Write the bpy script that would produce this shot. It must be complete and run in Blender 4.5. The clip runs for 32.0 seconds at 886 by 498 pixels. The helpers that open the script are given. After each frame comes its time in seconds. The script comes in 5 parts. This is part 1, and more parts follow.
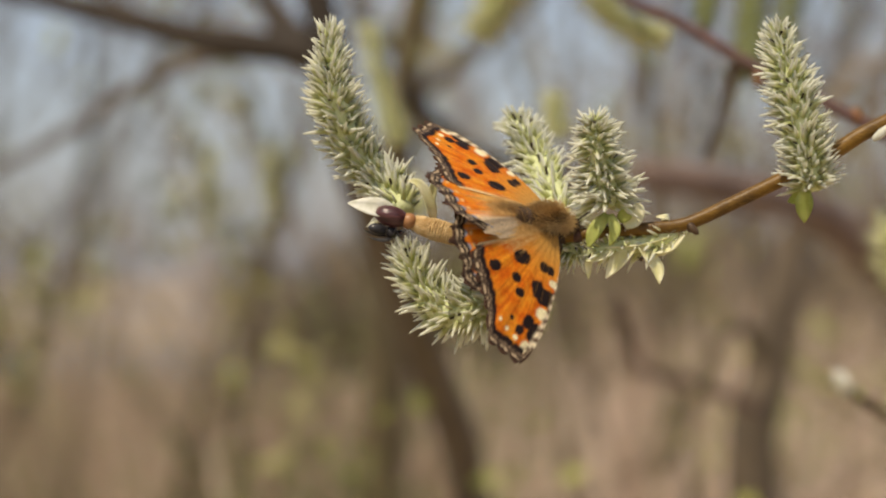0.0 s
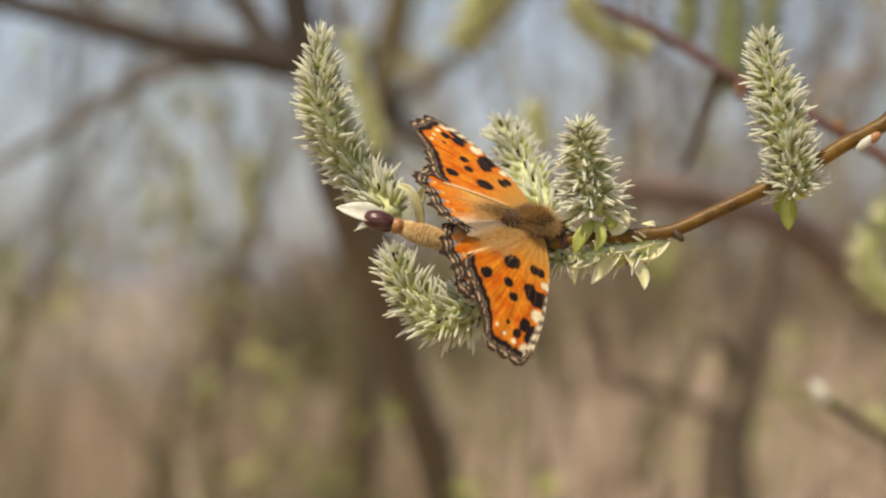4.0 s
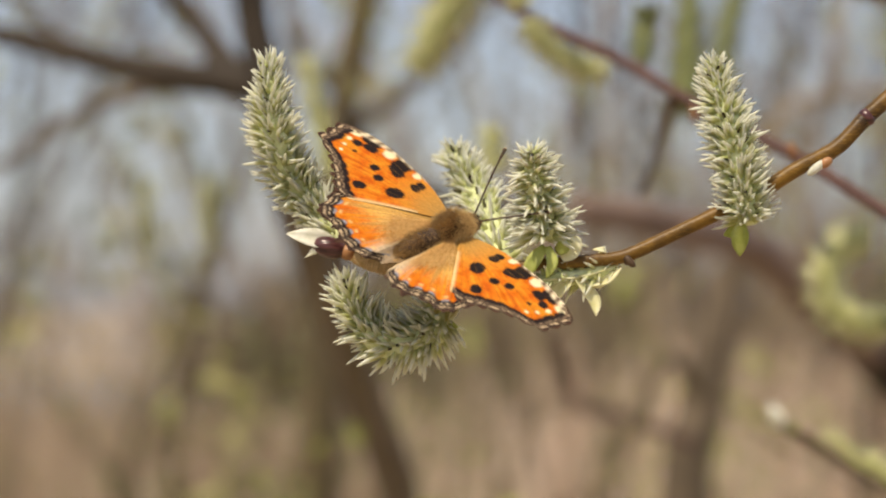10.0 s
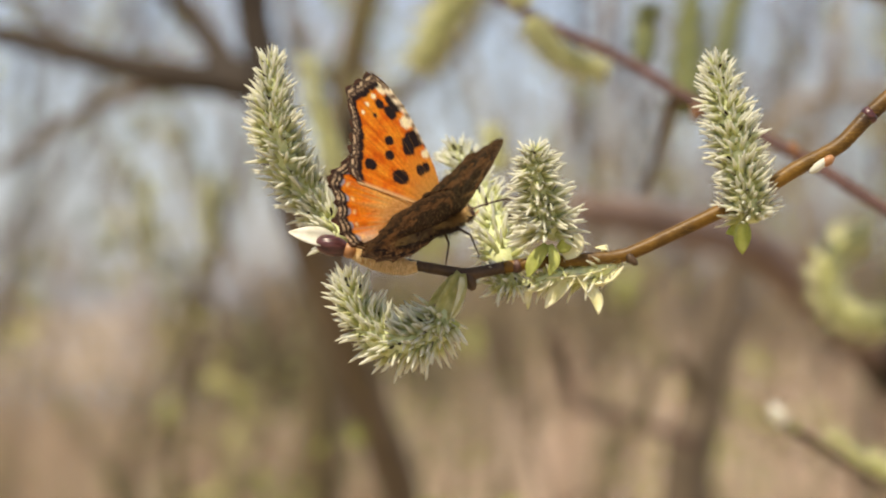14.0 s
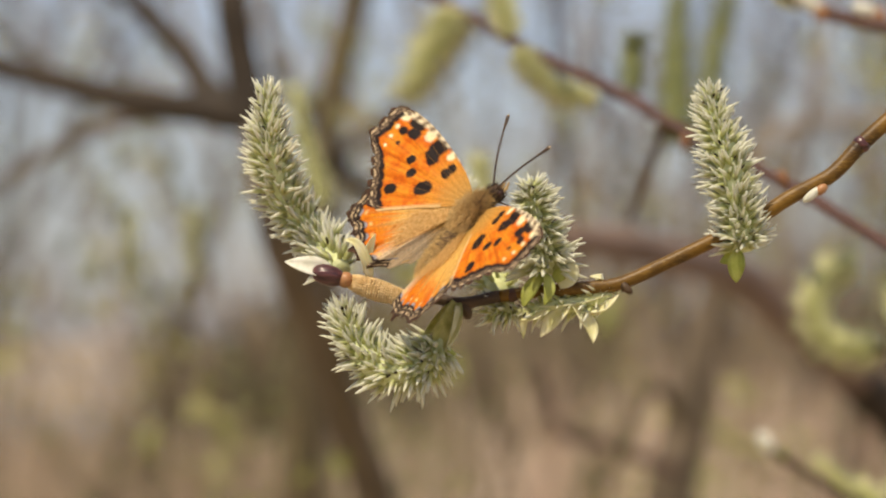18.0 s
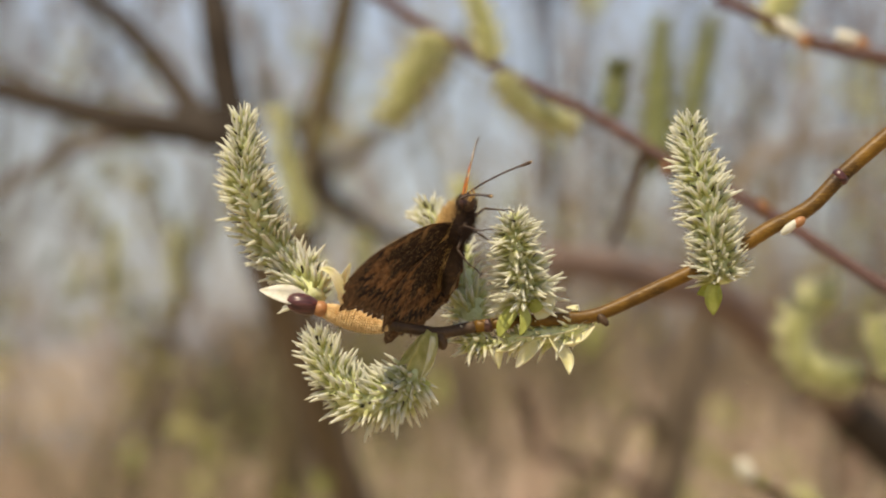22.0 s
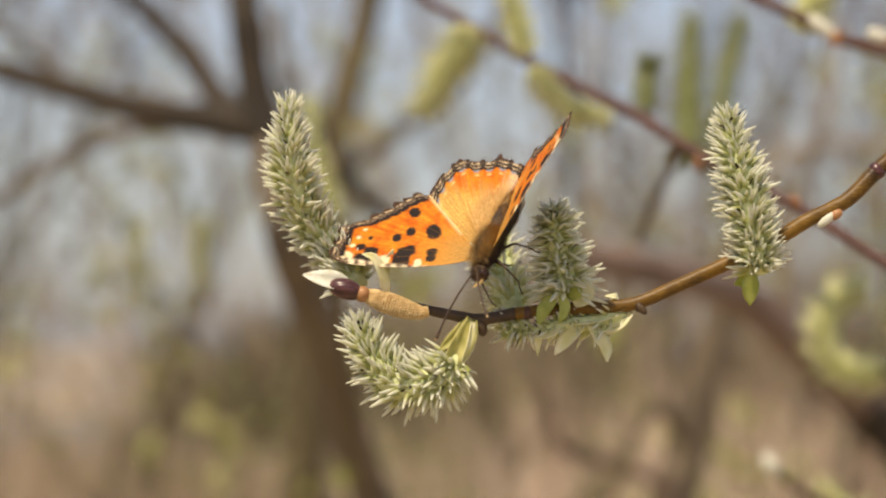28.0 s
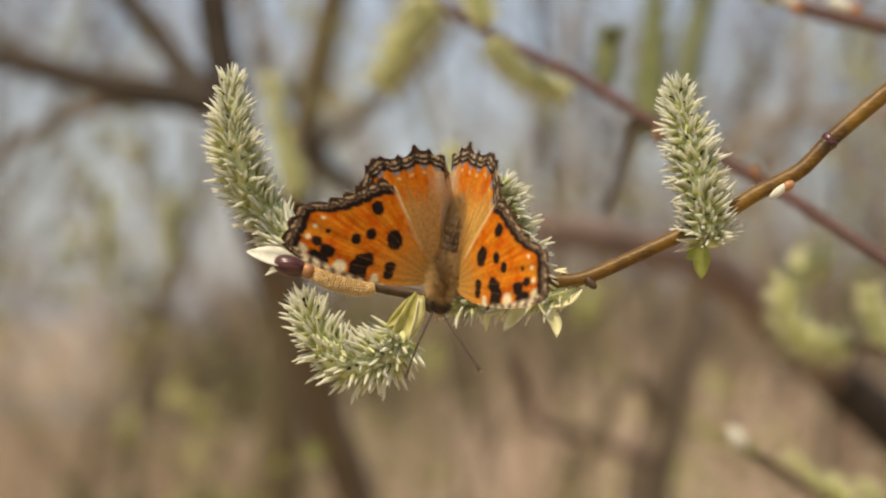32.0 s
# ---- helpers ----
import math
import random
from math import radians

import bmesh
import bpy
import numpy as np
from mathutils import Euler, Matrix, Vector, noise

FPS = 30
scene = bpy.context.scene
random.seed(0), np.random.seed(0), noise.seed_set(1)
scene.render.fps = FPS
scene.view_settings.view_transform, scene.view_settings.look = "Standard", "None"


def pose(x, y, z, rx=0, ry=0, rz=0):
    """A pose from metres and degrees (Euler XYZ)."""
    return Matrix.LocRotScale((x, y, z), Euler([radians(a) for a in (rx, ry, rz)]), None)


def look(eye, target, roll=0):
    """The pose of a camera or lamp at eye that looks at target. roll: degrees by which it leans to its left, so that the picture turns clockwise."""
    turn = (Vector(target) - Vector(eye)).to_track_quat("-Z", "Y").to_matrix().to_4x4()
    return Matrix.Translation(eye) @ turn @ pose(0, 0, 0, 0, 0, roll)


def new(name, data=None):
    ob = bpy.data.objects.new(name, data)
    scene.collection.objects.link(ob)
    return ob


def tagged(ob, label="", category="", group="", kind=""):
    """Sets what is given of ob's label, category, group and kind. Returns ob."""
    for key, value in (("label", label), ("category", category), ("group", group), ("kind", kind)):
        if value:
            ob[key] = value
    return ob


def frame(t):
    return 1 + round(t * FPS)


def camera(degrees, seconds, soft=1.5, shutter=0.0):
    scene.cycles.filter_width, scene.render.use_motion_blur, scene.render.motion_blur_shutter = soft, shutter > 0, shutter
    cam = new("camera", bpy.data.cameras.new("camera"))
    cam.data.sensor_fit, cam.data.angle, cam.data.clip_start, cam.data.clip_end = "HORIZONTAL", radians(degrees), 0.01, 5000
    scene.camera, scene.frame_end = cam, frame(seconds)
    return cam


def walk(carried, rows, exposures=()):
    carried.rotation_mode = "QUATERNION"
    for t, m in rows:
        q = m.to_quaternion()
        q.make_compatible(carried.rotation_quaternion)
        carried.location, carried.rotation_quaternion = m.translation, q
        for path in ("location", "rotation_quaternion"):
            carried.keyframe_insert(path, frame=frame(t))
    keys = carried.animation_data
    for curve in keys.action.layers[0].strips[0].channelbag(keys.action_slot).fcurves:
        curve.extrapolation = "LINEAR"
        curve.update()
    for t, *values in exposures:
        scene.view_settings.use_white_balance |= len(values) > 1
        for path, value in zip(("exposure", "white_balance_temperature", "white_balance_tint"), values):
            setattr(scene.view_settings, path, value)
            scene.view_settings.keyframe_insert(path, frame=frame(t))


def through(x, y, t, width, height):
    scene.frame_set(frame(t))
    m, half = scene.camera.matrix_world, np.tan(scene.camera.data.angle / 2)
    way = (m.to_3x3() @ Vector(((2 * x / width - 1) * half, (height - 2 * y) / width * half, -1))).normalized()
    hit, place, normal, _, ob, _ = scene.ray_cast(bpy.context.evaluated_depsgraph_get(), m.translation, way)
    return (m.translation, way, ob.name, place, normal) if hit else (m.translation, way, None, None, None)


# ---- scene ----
cam = camera(20.0, 32.0, soft=2.1)
# seconds, stops, kelvin, tint
EXPOSURES = [(0.0, -0.40, 7450, 12), (3.0, -0.30, 7450, 12), (7.0, -0.20, 7450, 12), (10.3, -0.20, 7500, 12), (11.0, -0.12, 7500, 12), (13.0, 0.04, 7500, 12), (20.0, -0.30, 7800, 12), (24.0, -0.10, 8000, 12), (32.0, -0.23, 7900, 12)]
PATH = [
    (0, (-0.00070, -0.47848, 1.30075), (-0.01286, 0.00134, 1.30606), 0.047),
    (0.5, (-0.00302, -0.48060, 1.29982), (-0.01459, -0.00076, 1.30439), 0.162),
    (1, (-0.00386, -0.48185, 1.29928), (-0.01155, -0.00194, 1.30477), 0.239),
    (1.5, (-0.00335, -0.48185, 1.29972), (-0.01274, -0.00197, 1.30489), 0.163),
    (2, (-0.00318, -0.48118, 1.29914), (-0.01203, -0.00128, 1.30290), 0.723),
    (2.5, (-0.00336, -0.48134, 1.29842), (-0.01257, -0.00147, 1.30468), 0.247),
    (3, (-0.00261, -0.48157, 1.29948), (-0.01267, -0.00172, 1.30585), 0.101),
    (3.5, (-0.00387, -0.48250, 1.29897), (-0.01241, -0.00264, 1.30655), 0.282),
    (5.5, (-0.00210, -0.48173, 1.30035), (-0.00548, -0.00181, 1.30837), 0.703),
    (6, (-0.00153, -0.48033, 1.29966), (-0.00426, -0.00042, 1.30842), 0.611),
    (6.5, (-0.00195, -0.48140, 1.30046), (-0.00535, -0.00150, 1.30983), 0.532),
    (7, (-0.00173, -0.48247, 1.30001), (-0.00445, -0.00258, 1.30997), 0.457),
    (7.5, (-0.00259, -0.48290, 1.29961), (-0.00398, -0.00297, 1.30780), 0.576),
    (8, (-0.00444, -0.48309, 1.29903), (-0.00703, -0.00315, 1.30664), 0.680),
    (8.5, (-0.00506, -0.48326, 1.29919), (-0.00756, -0.00338, 1.30938), 0.777),
    (9, (-0.00404, -0.48285, 1.29964), (-0.00803, -0.00302, 1.31154), 0.728),
    (9.5, (-0.00256, -0.48212, 1.30045), (-0.00212, -0.00228, 1.31273), 0.489),
    (10, (-0.00122, -0.48061, 1.30009), (-0.00105, -0.00076, 1.31207), 0.356),
    (10.5, (-0.00109, -0.47966, 1.29934), (-0.00020, 0.00021, 1.31064), 0.113),
    (11, (-0.00040, -0.48057, 1.29991), (0.00044, -0.00072, 1.31205), 0.193),
    (11.5, (-0.00024, -0.48037, 1.29988), (0.00015, -0.00052, 1.31189), 0.046),
    (12, (0.00016, -0.47904, 1.29992), (0.00151, 0.00080, 1.31240), 0.015),
    (12.5, (-0.00019, -0.47996, 1.30066), (-0.00002, -0.00012, 1.31322), 0.084),
    (13, (-0.00000, -0.47984, 1.30000), (-0.00000, -0.00000, 1.31256), -0.000),
    (13.5, (-0.00075, -0.47921, 1.30029), (-0.00036, 0.00063, 1.31258), 0.206),
    (14, (-0.00152, -0.48016, 1.29961), (-0.00144, -0.00031, 1.31174), 0.338),
    (14.5, (-0.00392, -0.48253, 1.29933), (-0.00340, -0.00273, 1.31316), 0.246),
    (15, (-0.00542, -0.48386, 1.29916), (-0.00537, -0.00408, 1.31386), 0.311),
    (15.5, (-0.00485, -0.48203, 1.29954), (-0.00191, -0.00229, 1.31511), 0.334),
    (17.5, (-0.00601, -0.48275, 1.29999), (-0.00217, -0.00306, 1.31674), 0.277),
    (18, (-0.00490, -0.48242, 1.29984), (-0.00064, -0.00276, 1.31727), 0.186),
    (18.5, (-0.00513, -0.48302, 1.30068), (-0.00062, -0.00334, 1.31766), 0.144),
    (19, (-0.00620, -0.48540, 1.29861), (-0.00092, -0.00580, 1.31730), 0.158),
    (19.5, (-0.00697, -0.48447, 1.30005), (-0.00287, -0.00484, 1.31824), 0.348),
    (20, (-0.00745, -0.48478, 1.29978), (-0.00317, -0.00517, 1.31879), 0.338),
    (20.5, (-0.00617, -0.48406, 1.30030), (-0.00070, -0.00444, 1.31857), 0.321),
    (21, (-0.00444, -0.48262, 1.30085), (0.00491, -0.00316, 1.32159), 0.131),
    (21.5, (-0.00300, -0.48110, 1.30190), (0.00539, -0.00169, 1.32435), 0.363),
    (22, (-0.00263, -0.47995, 1.30236), (0.00395, -0.00044, 1.32308), 0.665),
    (22.5, (-0.00261, -0.48007, 1.30281), (0.00322, -0.00052, 1.32257), 0.983),
    (23, (-0.00273, -0.47970, 1.30290), (0.00267, -0.00015, 1.32283), 1.304),
    (23.5, (-0.00429, -0.48044, 1.30226), (0.00184, -0.00091, 1.32253), 1.366),
    (24, (-0.00460, -0.48110, 1.30257), (0.00153, -0.00162, 1.32411), 1.190),
    (24.5, (-0.00473, -0.48145, 1.30232), (0.00097, -0.00191, 1.32257), 1.282),
    (26.5, (-0.00724, -0.48543, 1.30003), (-0.00331, -0.00592, 1.32155), 1.526),
    (27, (-0.00812, -0.48623, 1.30016), (-0.00442, -0.00674, 1.32194), 1.518),
    (27.5, (-0.00856, -0.48686, 1.30030), (-0.00576, -0.00735, 1.32185), 1.443),
    (28, (-0.00784, -0.48629, 1.29991), (-0.00400, -0.00674, 1.32021), 1.435),
    (28.5, (-0.00807, -0.48726, 1.30052), (-0.00537, -0.00776, 1.32217), 1.443),
    (29, (-0.00721, -0.48560, 1.29986), (-0.00325, -0.00611, 1.32174), 1.279),
    (29.5, (-0.00701, -0.48511, 1.29980), (-0.00239, -0.00555, 1.31986), 1.322),
    (30, (-0.00552, -0.48425, 1.30004), (-0.00071, -0.00470, 1.32024), 1.177),
    (30.5, (-0.00551, -0.48390, 1.30059), (-0.00035, -0.00429, 1.31919), 1.186),
    (31, (-0.00413, -0.48332, 1.30010), (0.00286, -0.00368, 1.31716), 1.221),
    (31.5, (-0.00246, -0.48163, 1.30014), (0.00398, -0.00191, 1.31535), 1.182),
    (32, (-0.00075, -0.47848, 1.30060), (0.00641, 0.00122, 1.31598), 0.931),
]
walk(cam, [(t, look(eye, target, roll)) for t, eye, target, roll in PATH], EXPOSURES)
cam.data.dof.use_dof = True
cam.data.dof.focus_distance = 0.478
cam.data.dof.aperture_fstop = 13.0
cam.data.dof.aperture_blades = 0

# ---- light ----
SUN = Vector((-0.25, -0.42, 0.87)).normalized()
world = bpy.data.worlds.new("sky")
scene.world = world
world.use_nodes = True
wn = world.node_tree.nodes
wn.clear()
sky = wn.new("ShaderNodeTexSky")
sky.sky_type = "NISHITA"
sky.sun_disc = False
sky.sun_elevation = math.asin(SUN.z)
sky.sun_rotation = math.atan2(SUN.x, SUN.y)
sky.dust_density = 1.6
sky.ozone_density = 5.0
wbg = wn.new("ShaderNodeBackground")
wbg.inputs["Strength"].default_value = 0.15
wout = wn.new("ShaderNodeOutputWorld")
haze = wn.new("ShaderNodeMix")  # thin high cloud over the blue
haze.data_type = "RGBA"
haze.inputs[0].default_value = 0.32
haze.inputs[7].default_value = (4.9, 5.2, 6.8, 1)
world.node_tree.links.new(sky.outputs[0], haze.inputs[6])
world.node_tree.links.new(haze.outputs[2], wbg.inputs[0])
world.node_tree.links.new(wbg.outputs[0], wout.inputs[0])
sun = new("sun", bpy.data.lights.new("sun", "SUN"))
sun.data.energy, sun.data.angle, sun.data.color = 5.0, radians(0.6), (1.0, 0.92, 0.79)
sun.matrix_world = look(SUN * 10, (0, 0, 0))


# ---- materials ----
class Nodes:
    """A short way to write node materials."""

    def __init__(self, name):
        self.mat = bpy.data.materials.new(name)
        self.mat.use_nodes = True
        self.tree = self.mat.node_tree
        self.tree.nodes.clear()
        self.out = self.tree.nodes.new("ShaderNodeOutputMaterial")

    def node(self, kind, **inputs):
        n = self.tree.nodes.new(kind)
        for key, value in inputs.items():
            self.set(n, key.replace("_", " "), value)
        return n

    def set(self, n, key, value):
        if isinstance(value, bpy.types.NodeSocket):
            self.tree.links.new(value, n.inputs[key])
        else:
            n.inputs[key].default_value = value

    def coords(self, kind="Object"):
        return self.node("ShaderNodeTexCoord").outputs[kind]

    def noise(self, scale, detail=4.0, vector=None, rough=0.6):
        n = self.node("ShaderNodeTexNoise", Scale=scale, Detail=detail, Roughness=rough)
        self.set(n, "Vector", vector or self.coords())
        return n.outputs["Fac"]

    def ramp(self, fac, *stops):
        n = self.node("ShaderNodeValToRGB", Fac=fac)
        while len(n.color_ramp.elements) < len(stops):
            n.color_ramp.elements.new(0.5)
        for e, (at, c) in zip(n.color_ramp.elements, stops):
            e.position, e.color = at, (*c, 1)
        return n.outputs["Color"]

    def mix(self, fac, a, b, kind="MIX"):
        n = self.tree.nodes.new("ShaderNodeMix")
        n.data_type, n.blend_type = "RGBA", kind
        for k, v in ((0, fac), (6, a), (7, b)):
            if isinstance(v, bpy.types.NodeSocket):
                self.tree.links.new(v, n.inputs[k])
            else:
                n.inputs[k].default_value = v if k == 0 else (*v, 1)
        return n.outputs[2]

    def finish(self, colour, rough=0.6, bump=None, depth=0.0003, through=0.0, glow=None, sheen=0.0, spec=0.4):
        p = self.node("ShaderNodeBsdfPrincipled", Roughness=rough)
        p.inputs["Specular IOR Level"].default_value = spec
        p.inputs["Sheen Weight"].default_value = sheen
        if isinstance(colour, bpy.types.NodeSocket):
            self.set(p, "Base Color", colour)
        else:
            p.inputs["Base Color"].default_value = (*colour, 1)
        if bump is not None:
            b = self.node("ShaderNodeBump", Height=bump, Strength=0.7, Distance=depth)
            self.tree.links.new(b.outputs[0], p.inputs["Normal"])
        shader = p.outputs[0]
        if through:
            t = self.node("ShaderNodeBsdfTranslucent")
            if isinstance(glow or colour, bpy.types.NodeSocket):
                self.set(t, "Color", glow or colour)
            else:
                t.inputs["Color"].default_value = (*(glow or colour), 1)
            m = self.node("ShaderNodeMixShader", Fac=through)
            self.tree.links.new(shader, m.inputs[1])
            self.tree.links.new(t.outputs[0], m.inputs[2])
            shader = m.outputs[0]
        self.tree.links.new(shader, self.out.inputs[0])
        return self.mat


def bark(name, dark, light, scale, rough=0.5, spec=0.4):
    m = Nodes(name)
    n = m.noise(scale, 6)
    fine = m.noise(scale * 7, 3)
    c = m.ramp(n, (0.3, dark), (0.7, light))
    c = m.mix(0.35, c, m.ramp(fine, (0.35, dark), (0.65, light)))
    return m.finish(c, rough, fine, 0.25 / scale * 0.3, spec=spec)


def by_height(name, stops, rough=0.55, through=0.25, hue=0.25, scale=900):
    """Colour that runs from the foot of a piece to its tip, each piece a little different."""
    m = Nodes(name)
    along = m.node("ShaderNodeAttribute")
    along.attribute_name = "along"
    r = m.node("ShaderNodeObjectInfo").outputs["Random"]
    c = m.ramp(along.outputs["Fac"], *stops)
    c = m.mix(m.ramp(r, (0.0, (0, 0, 0)), (1.0, (hue, hue, hue))), c, (0.58, 0.54, 0.24))
    c = m.mix(0.25, c, m.ramp(m.noise(scale, 3), (0.3, (0.28, 0.32, 0.10)), (0.7, (0.84, 0.86, 0.62))))
    return m.finish(c, rough, through=through)


def plain(name, a, b, scale, rough=0.6, through=0.0, spec=0.4, depth=0.0001):
    m = Nodes(name)
    n = m.noise(scale, 5)
    return m.finish(m.ramp(n, (0.32, a), (0.68, b)), rough, n, depth, through, spec=spec)


def twig_bark():
    """Ochre young bark: dark stretches, fine lenticels, a redder upper side here and there."""
    m = Nodes("willow_bark")
    broad = m.noise(55, 3)
    fine = m.noise(900, 4)
    c = m.ramp(broad, (0.36, (0.040, 0.022, 0.009)), (0.5, (0.155, 0.080, 0.012)), (0.66, (0.27, 0.138, 0.018)))
    c = m.mix(m.ramp(fine, (0.58, (0, 0, 0)), (0.72, (0.5, 0.5, 0.5))), c, (0.12, 0.065, 0.02))
    streak = m.node("ShaderNodeMapping", Vector=m.coords())
    streak.inputs["Scale"].default_value = (0.25, 1, 1)
    lines = m.noise(2600, 3, streak.outputs[0])
    c = m.mix(m.ramp(lines, (0.5, (0, 0, 0)), (0.75, (0.40, 0.40, 0.40))), c, (0.40, 0.24, 0.055))
    return m.finish(c, 0.42, fine, 0.00015, spec=0.25)


M_TWIG = twig_bark()
M_DARKTWIG = bark("dark_bark", (0.035, 0.022, 0.014), (0.11, 0.065, 0.03), 260, 0.55)
M_SCALY = bark("scaly_bark", (0.38, 0.24, 0.09), (0.78, 0.60, 0.33), 1500, 0.8, 0.2)
M_BEAD = plain("buff_bead", (0.62, 0.41, 0.165), (0.90, 0.69, 0.38), 1100, 0.55, 0.12)
M_REDTWIG = bark("red_bark", (0.050, 0.024, 0.018), (0.13, 0.062, 0.044), 120, 0.45)
M_BRANCH = bark("grey_bark", (0.016, 0.012, 0.008), (0.058, 0.043, 0.028), 30, 0.8)
M_OLIVE = bark("olive_bark", (0.038, 0.030, 0.013), (0.14, 0.105, 0.05), 30, 0.75)
M_LIMB = bark("brown_bark", (0.06, 0.046, 0.030), (0.17, 0.130, 0.085), 30, 0.8)
M_TRUNK = bark("grey_brown_bark", (0.080, 0.064, 0.048), (0.19, 0.152, 0.108), 30, 0.8)
M_ROSE = bark("rosy_bark", (0.115, 0.080, 0.064), (0.27, 0.190, 0.150), 30, 0.8)
M_PALE = bark("pale_bark", (0.15, 0.11, 0.070), (0.34, 0.265, 0.165), 14, 0.8)
M_CAPSULE = by_height("catkin_capsule", ((0.0, (0.56, 0.61, 0.21)), (0.3, (0.66, 0.70, 0.29)), (0.46, (0.80, 0.81, 0.50)), (0.60, (0.96, 0.97, 0.90))), 0.5, 0.42)
M_CORE = plain("catkin_core", (0.48, 0.53, 0.24), (0.68, 0.72, 0.40), 900, 0.8)
M_HAIR = plain("catkin_hair", (0.70, 0.72, 0.60), (0.85, 0.86, 0.78), 300, 0.6, 0.4)
M_BRACT = plain("bract_scale", (0.015, 0.010, 0.007), (0.06, 0.035, 0.02), 700, 0.7)
M_FARCAT = plain("yellow_green_catkin", (0.45, 0.50, 0.14), (0.70, 0.72, 0.30), 220, 0.7, 0.5)
M_DARKCAT = plain("green_catkin", (0.15, 0.18, 0.065), (0.30, 0.32, 0.13), 220, 0.7, 0.4)
M_FARHAIR = plain("pale_yellow_hair", (0.70, 0.72, 0.38), (0.90, 0.90, 0.62), 300, 0.7, 0.5)
def bud_skin():
    """Maroon bud scales with fine lengthwise ribs."""
    m = Nodes("maroon_bud")
    along = m.node("ShaderNodeMapping", Vector=m.coords())
    along.inputs["Scale"].default_value = (0.15, 1, 1)
    ribs = m.noise(1400, 3, along.outputs[0])
    return m.finish(m.ramp(ribs, (0.35, (0.035, 0.012, 0.013)), (0.65, (0.12, 0.042, 0.040))), 0.3, ribs, 0.0002, spec=0.5)


M_BUD = bud_skin()
M_BROWNBUD = plain("brown_orange_bud", (0.16, 0.07, 0.03), (0.32, 0.15, 0.07), 400, 0.5)
M_WHITEBUD = plain("silky_white_bud", (0.62, 0.62, 0.48), (0.85, 0.85, 0.76), 500, 0.6, 0.2)
M_ORANGEBUD = plain("orange_bud_scale", (0.28, 0.12, 0.045), (0.48, 0.25, 0.11), 400, 0.4)
M_LEAF = plain("young_leaf", (0.42, 0.48, 0.09), (0.66, 0.70, 0.24), 300, 0.5, 0.45)
M_STALKLEAF = plain("olive_stalk_leaf", (0.46, 0.45, 0.13), (0.74, 0.69, 0.30), 420, 0.55, 0.4)
M_CREAM = plain("cream_bract", (0.78, 0.76, 0.38), (0.95, 0.93, 0.72), 350, 0.5, 0.35)


# ---- small makers ----
def mesh_of(name, verts, faces, *mats, smooth=True):
    me = bpy.data.meshes.new(name)
    me.from_pydata([tuple(v) for v in verts], [], faces)
    for m in mats:
        me.materials.append(m)
    if smooth:
        me.polygons.foreach_set("use_smooth", [True] * len(me.polygons))
    me.update()
    return me


def part(name, me, parent, label="", m=None):
    ob = new(name, me)
    ob.parent = parent
    if m is not None:
        ob.matrix_basis = m
    if label:
        ob["label"] = label
    return ob


def thing(name, at, label, category, group="", kind=""):
    ob = new(name)
    ob.empty_display_size = 0.01
    ob.location = at
    return tagged(ob, label, category, group, kind)


def spline(points, n):
    """n + 1 points of a smooth curve through the given ones."""
    p = [Vector(q) for q in points]
    p = [p[0] * 2 - p[1], *p, p[-1] * 2 - p[-2]]
    out = []
    for i in range(n + 1):
        f = i / n * (len(p) - 3)
        k = min(int(f), len(p) - 4)
        t = f - k
        a, b, c, d = p[k : k + 4]
        out.append(0.5 * (2 * b + (c - a) * t + (2 * a - 5 * b + 4 * c - d) * t * t + (3 * b - a - 3 * c + d) * t**3))
    return out


def frames_along(path):
    """A tangent and two sides at each point of a path, without twist."""
    out, side = [], None
    for i, p in enumerate(path):
        t = (path[min(i + 1, len(path) - 1)] - path[max(i - 1, 0)]).normalized()
        if side is None:
            side = t.orthogonal().normalized()
        side = (side - t * side.dot(t)).normalized()
        out.append((p, t, side, t.cross(side)))
    return out


def tube(path, radius, sides=10, wobble=0.0, close=True, rng=None):
    """Vertices and faces of a tube along a path; radius is a function of 0..1."""
    rng = rng or random.Random(4)
    verts, faces, n = [], [], len(path)
    for i, (p, t, a, b) in enumerate(frames_along(path)):
        for k in range(sides):
            w = 2 * math.pi * k / sides
            r = radius(i / (n - 1)) * (1 + wobble * rng.uniform(-1, 1))
            verts.append(p + (a * math.cos(w) + b * math.sin(w)) * r)
    for i in range(n - 1):
        for k in range(sides):
            j = (k + 1) % sides
            faces.append((i * sides + k, i * sides + j, (i + 1) * sides + j, (i + 1) * sides + k))
    if close:
        faces.append(tuple(reversed(range(sides))))
        faces.append(tuple((n - 1) * sides + k for k in range(sides)))
    return verts, faces


def joined(*pieces):
    verts, faces = [], []
    for v, f in pieces:
        k = len(verts)
        verts += list(v)
        faces += [tuple(i + k for i in q) for q in f]
    return verts, faces


def shifted(verts, base):
    b = Vector(base)
    return [Vector(v) - b for v in verts]


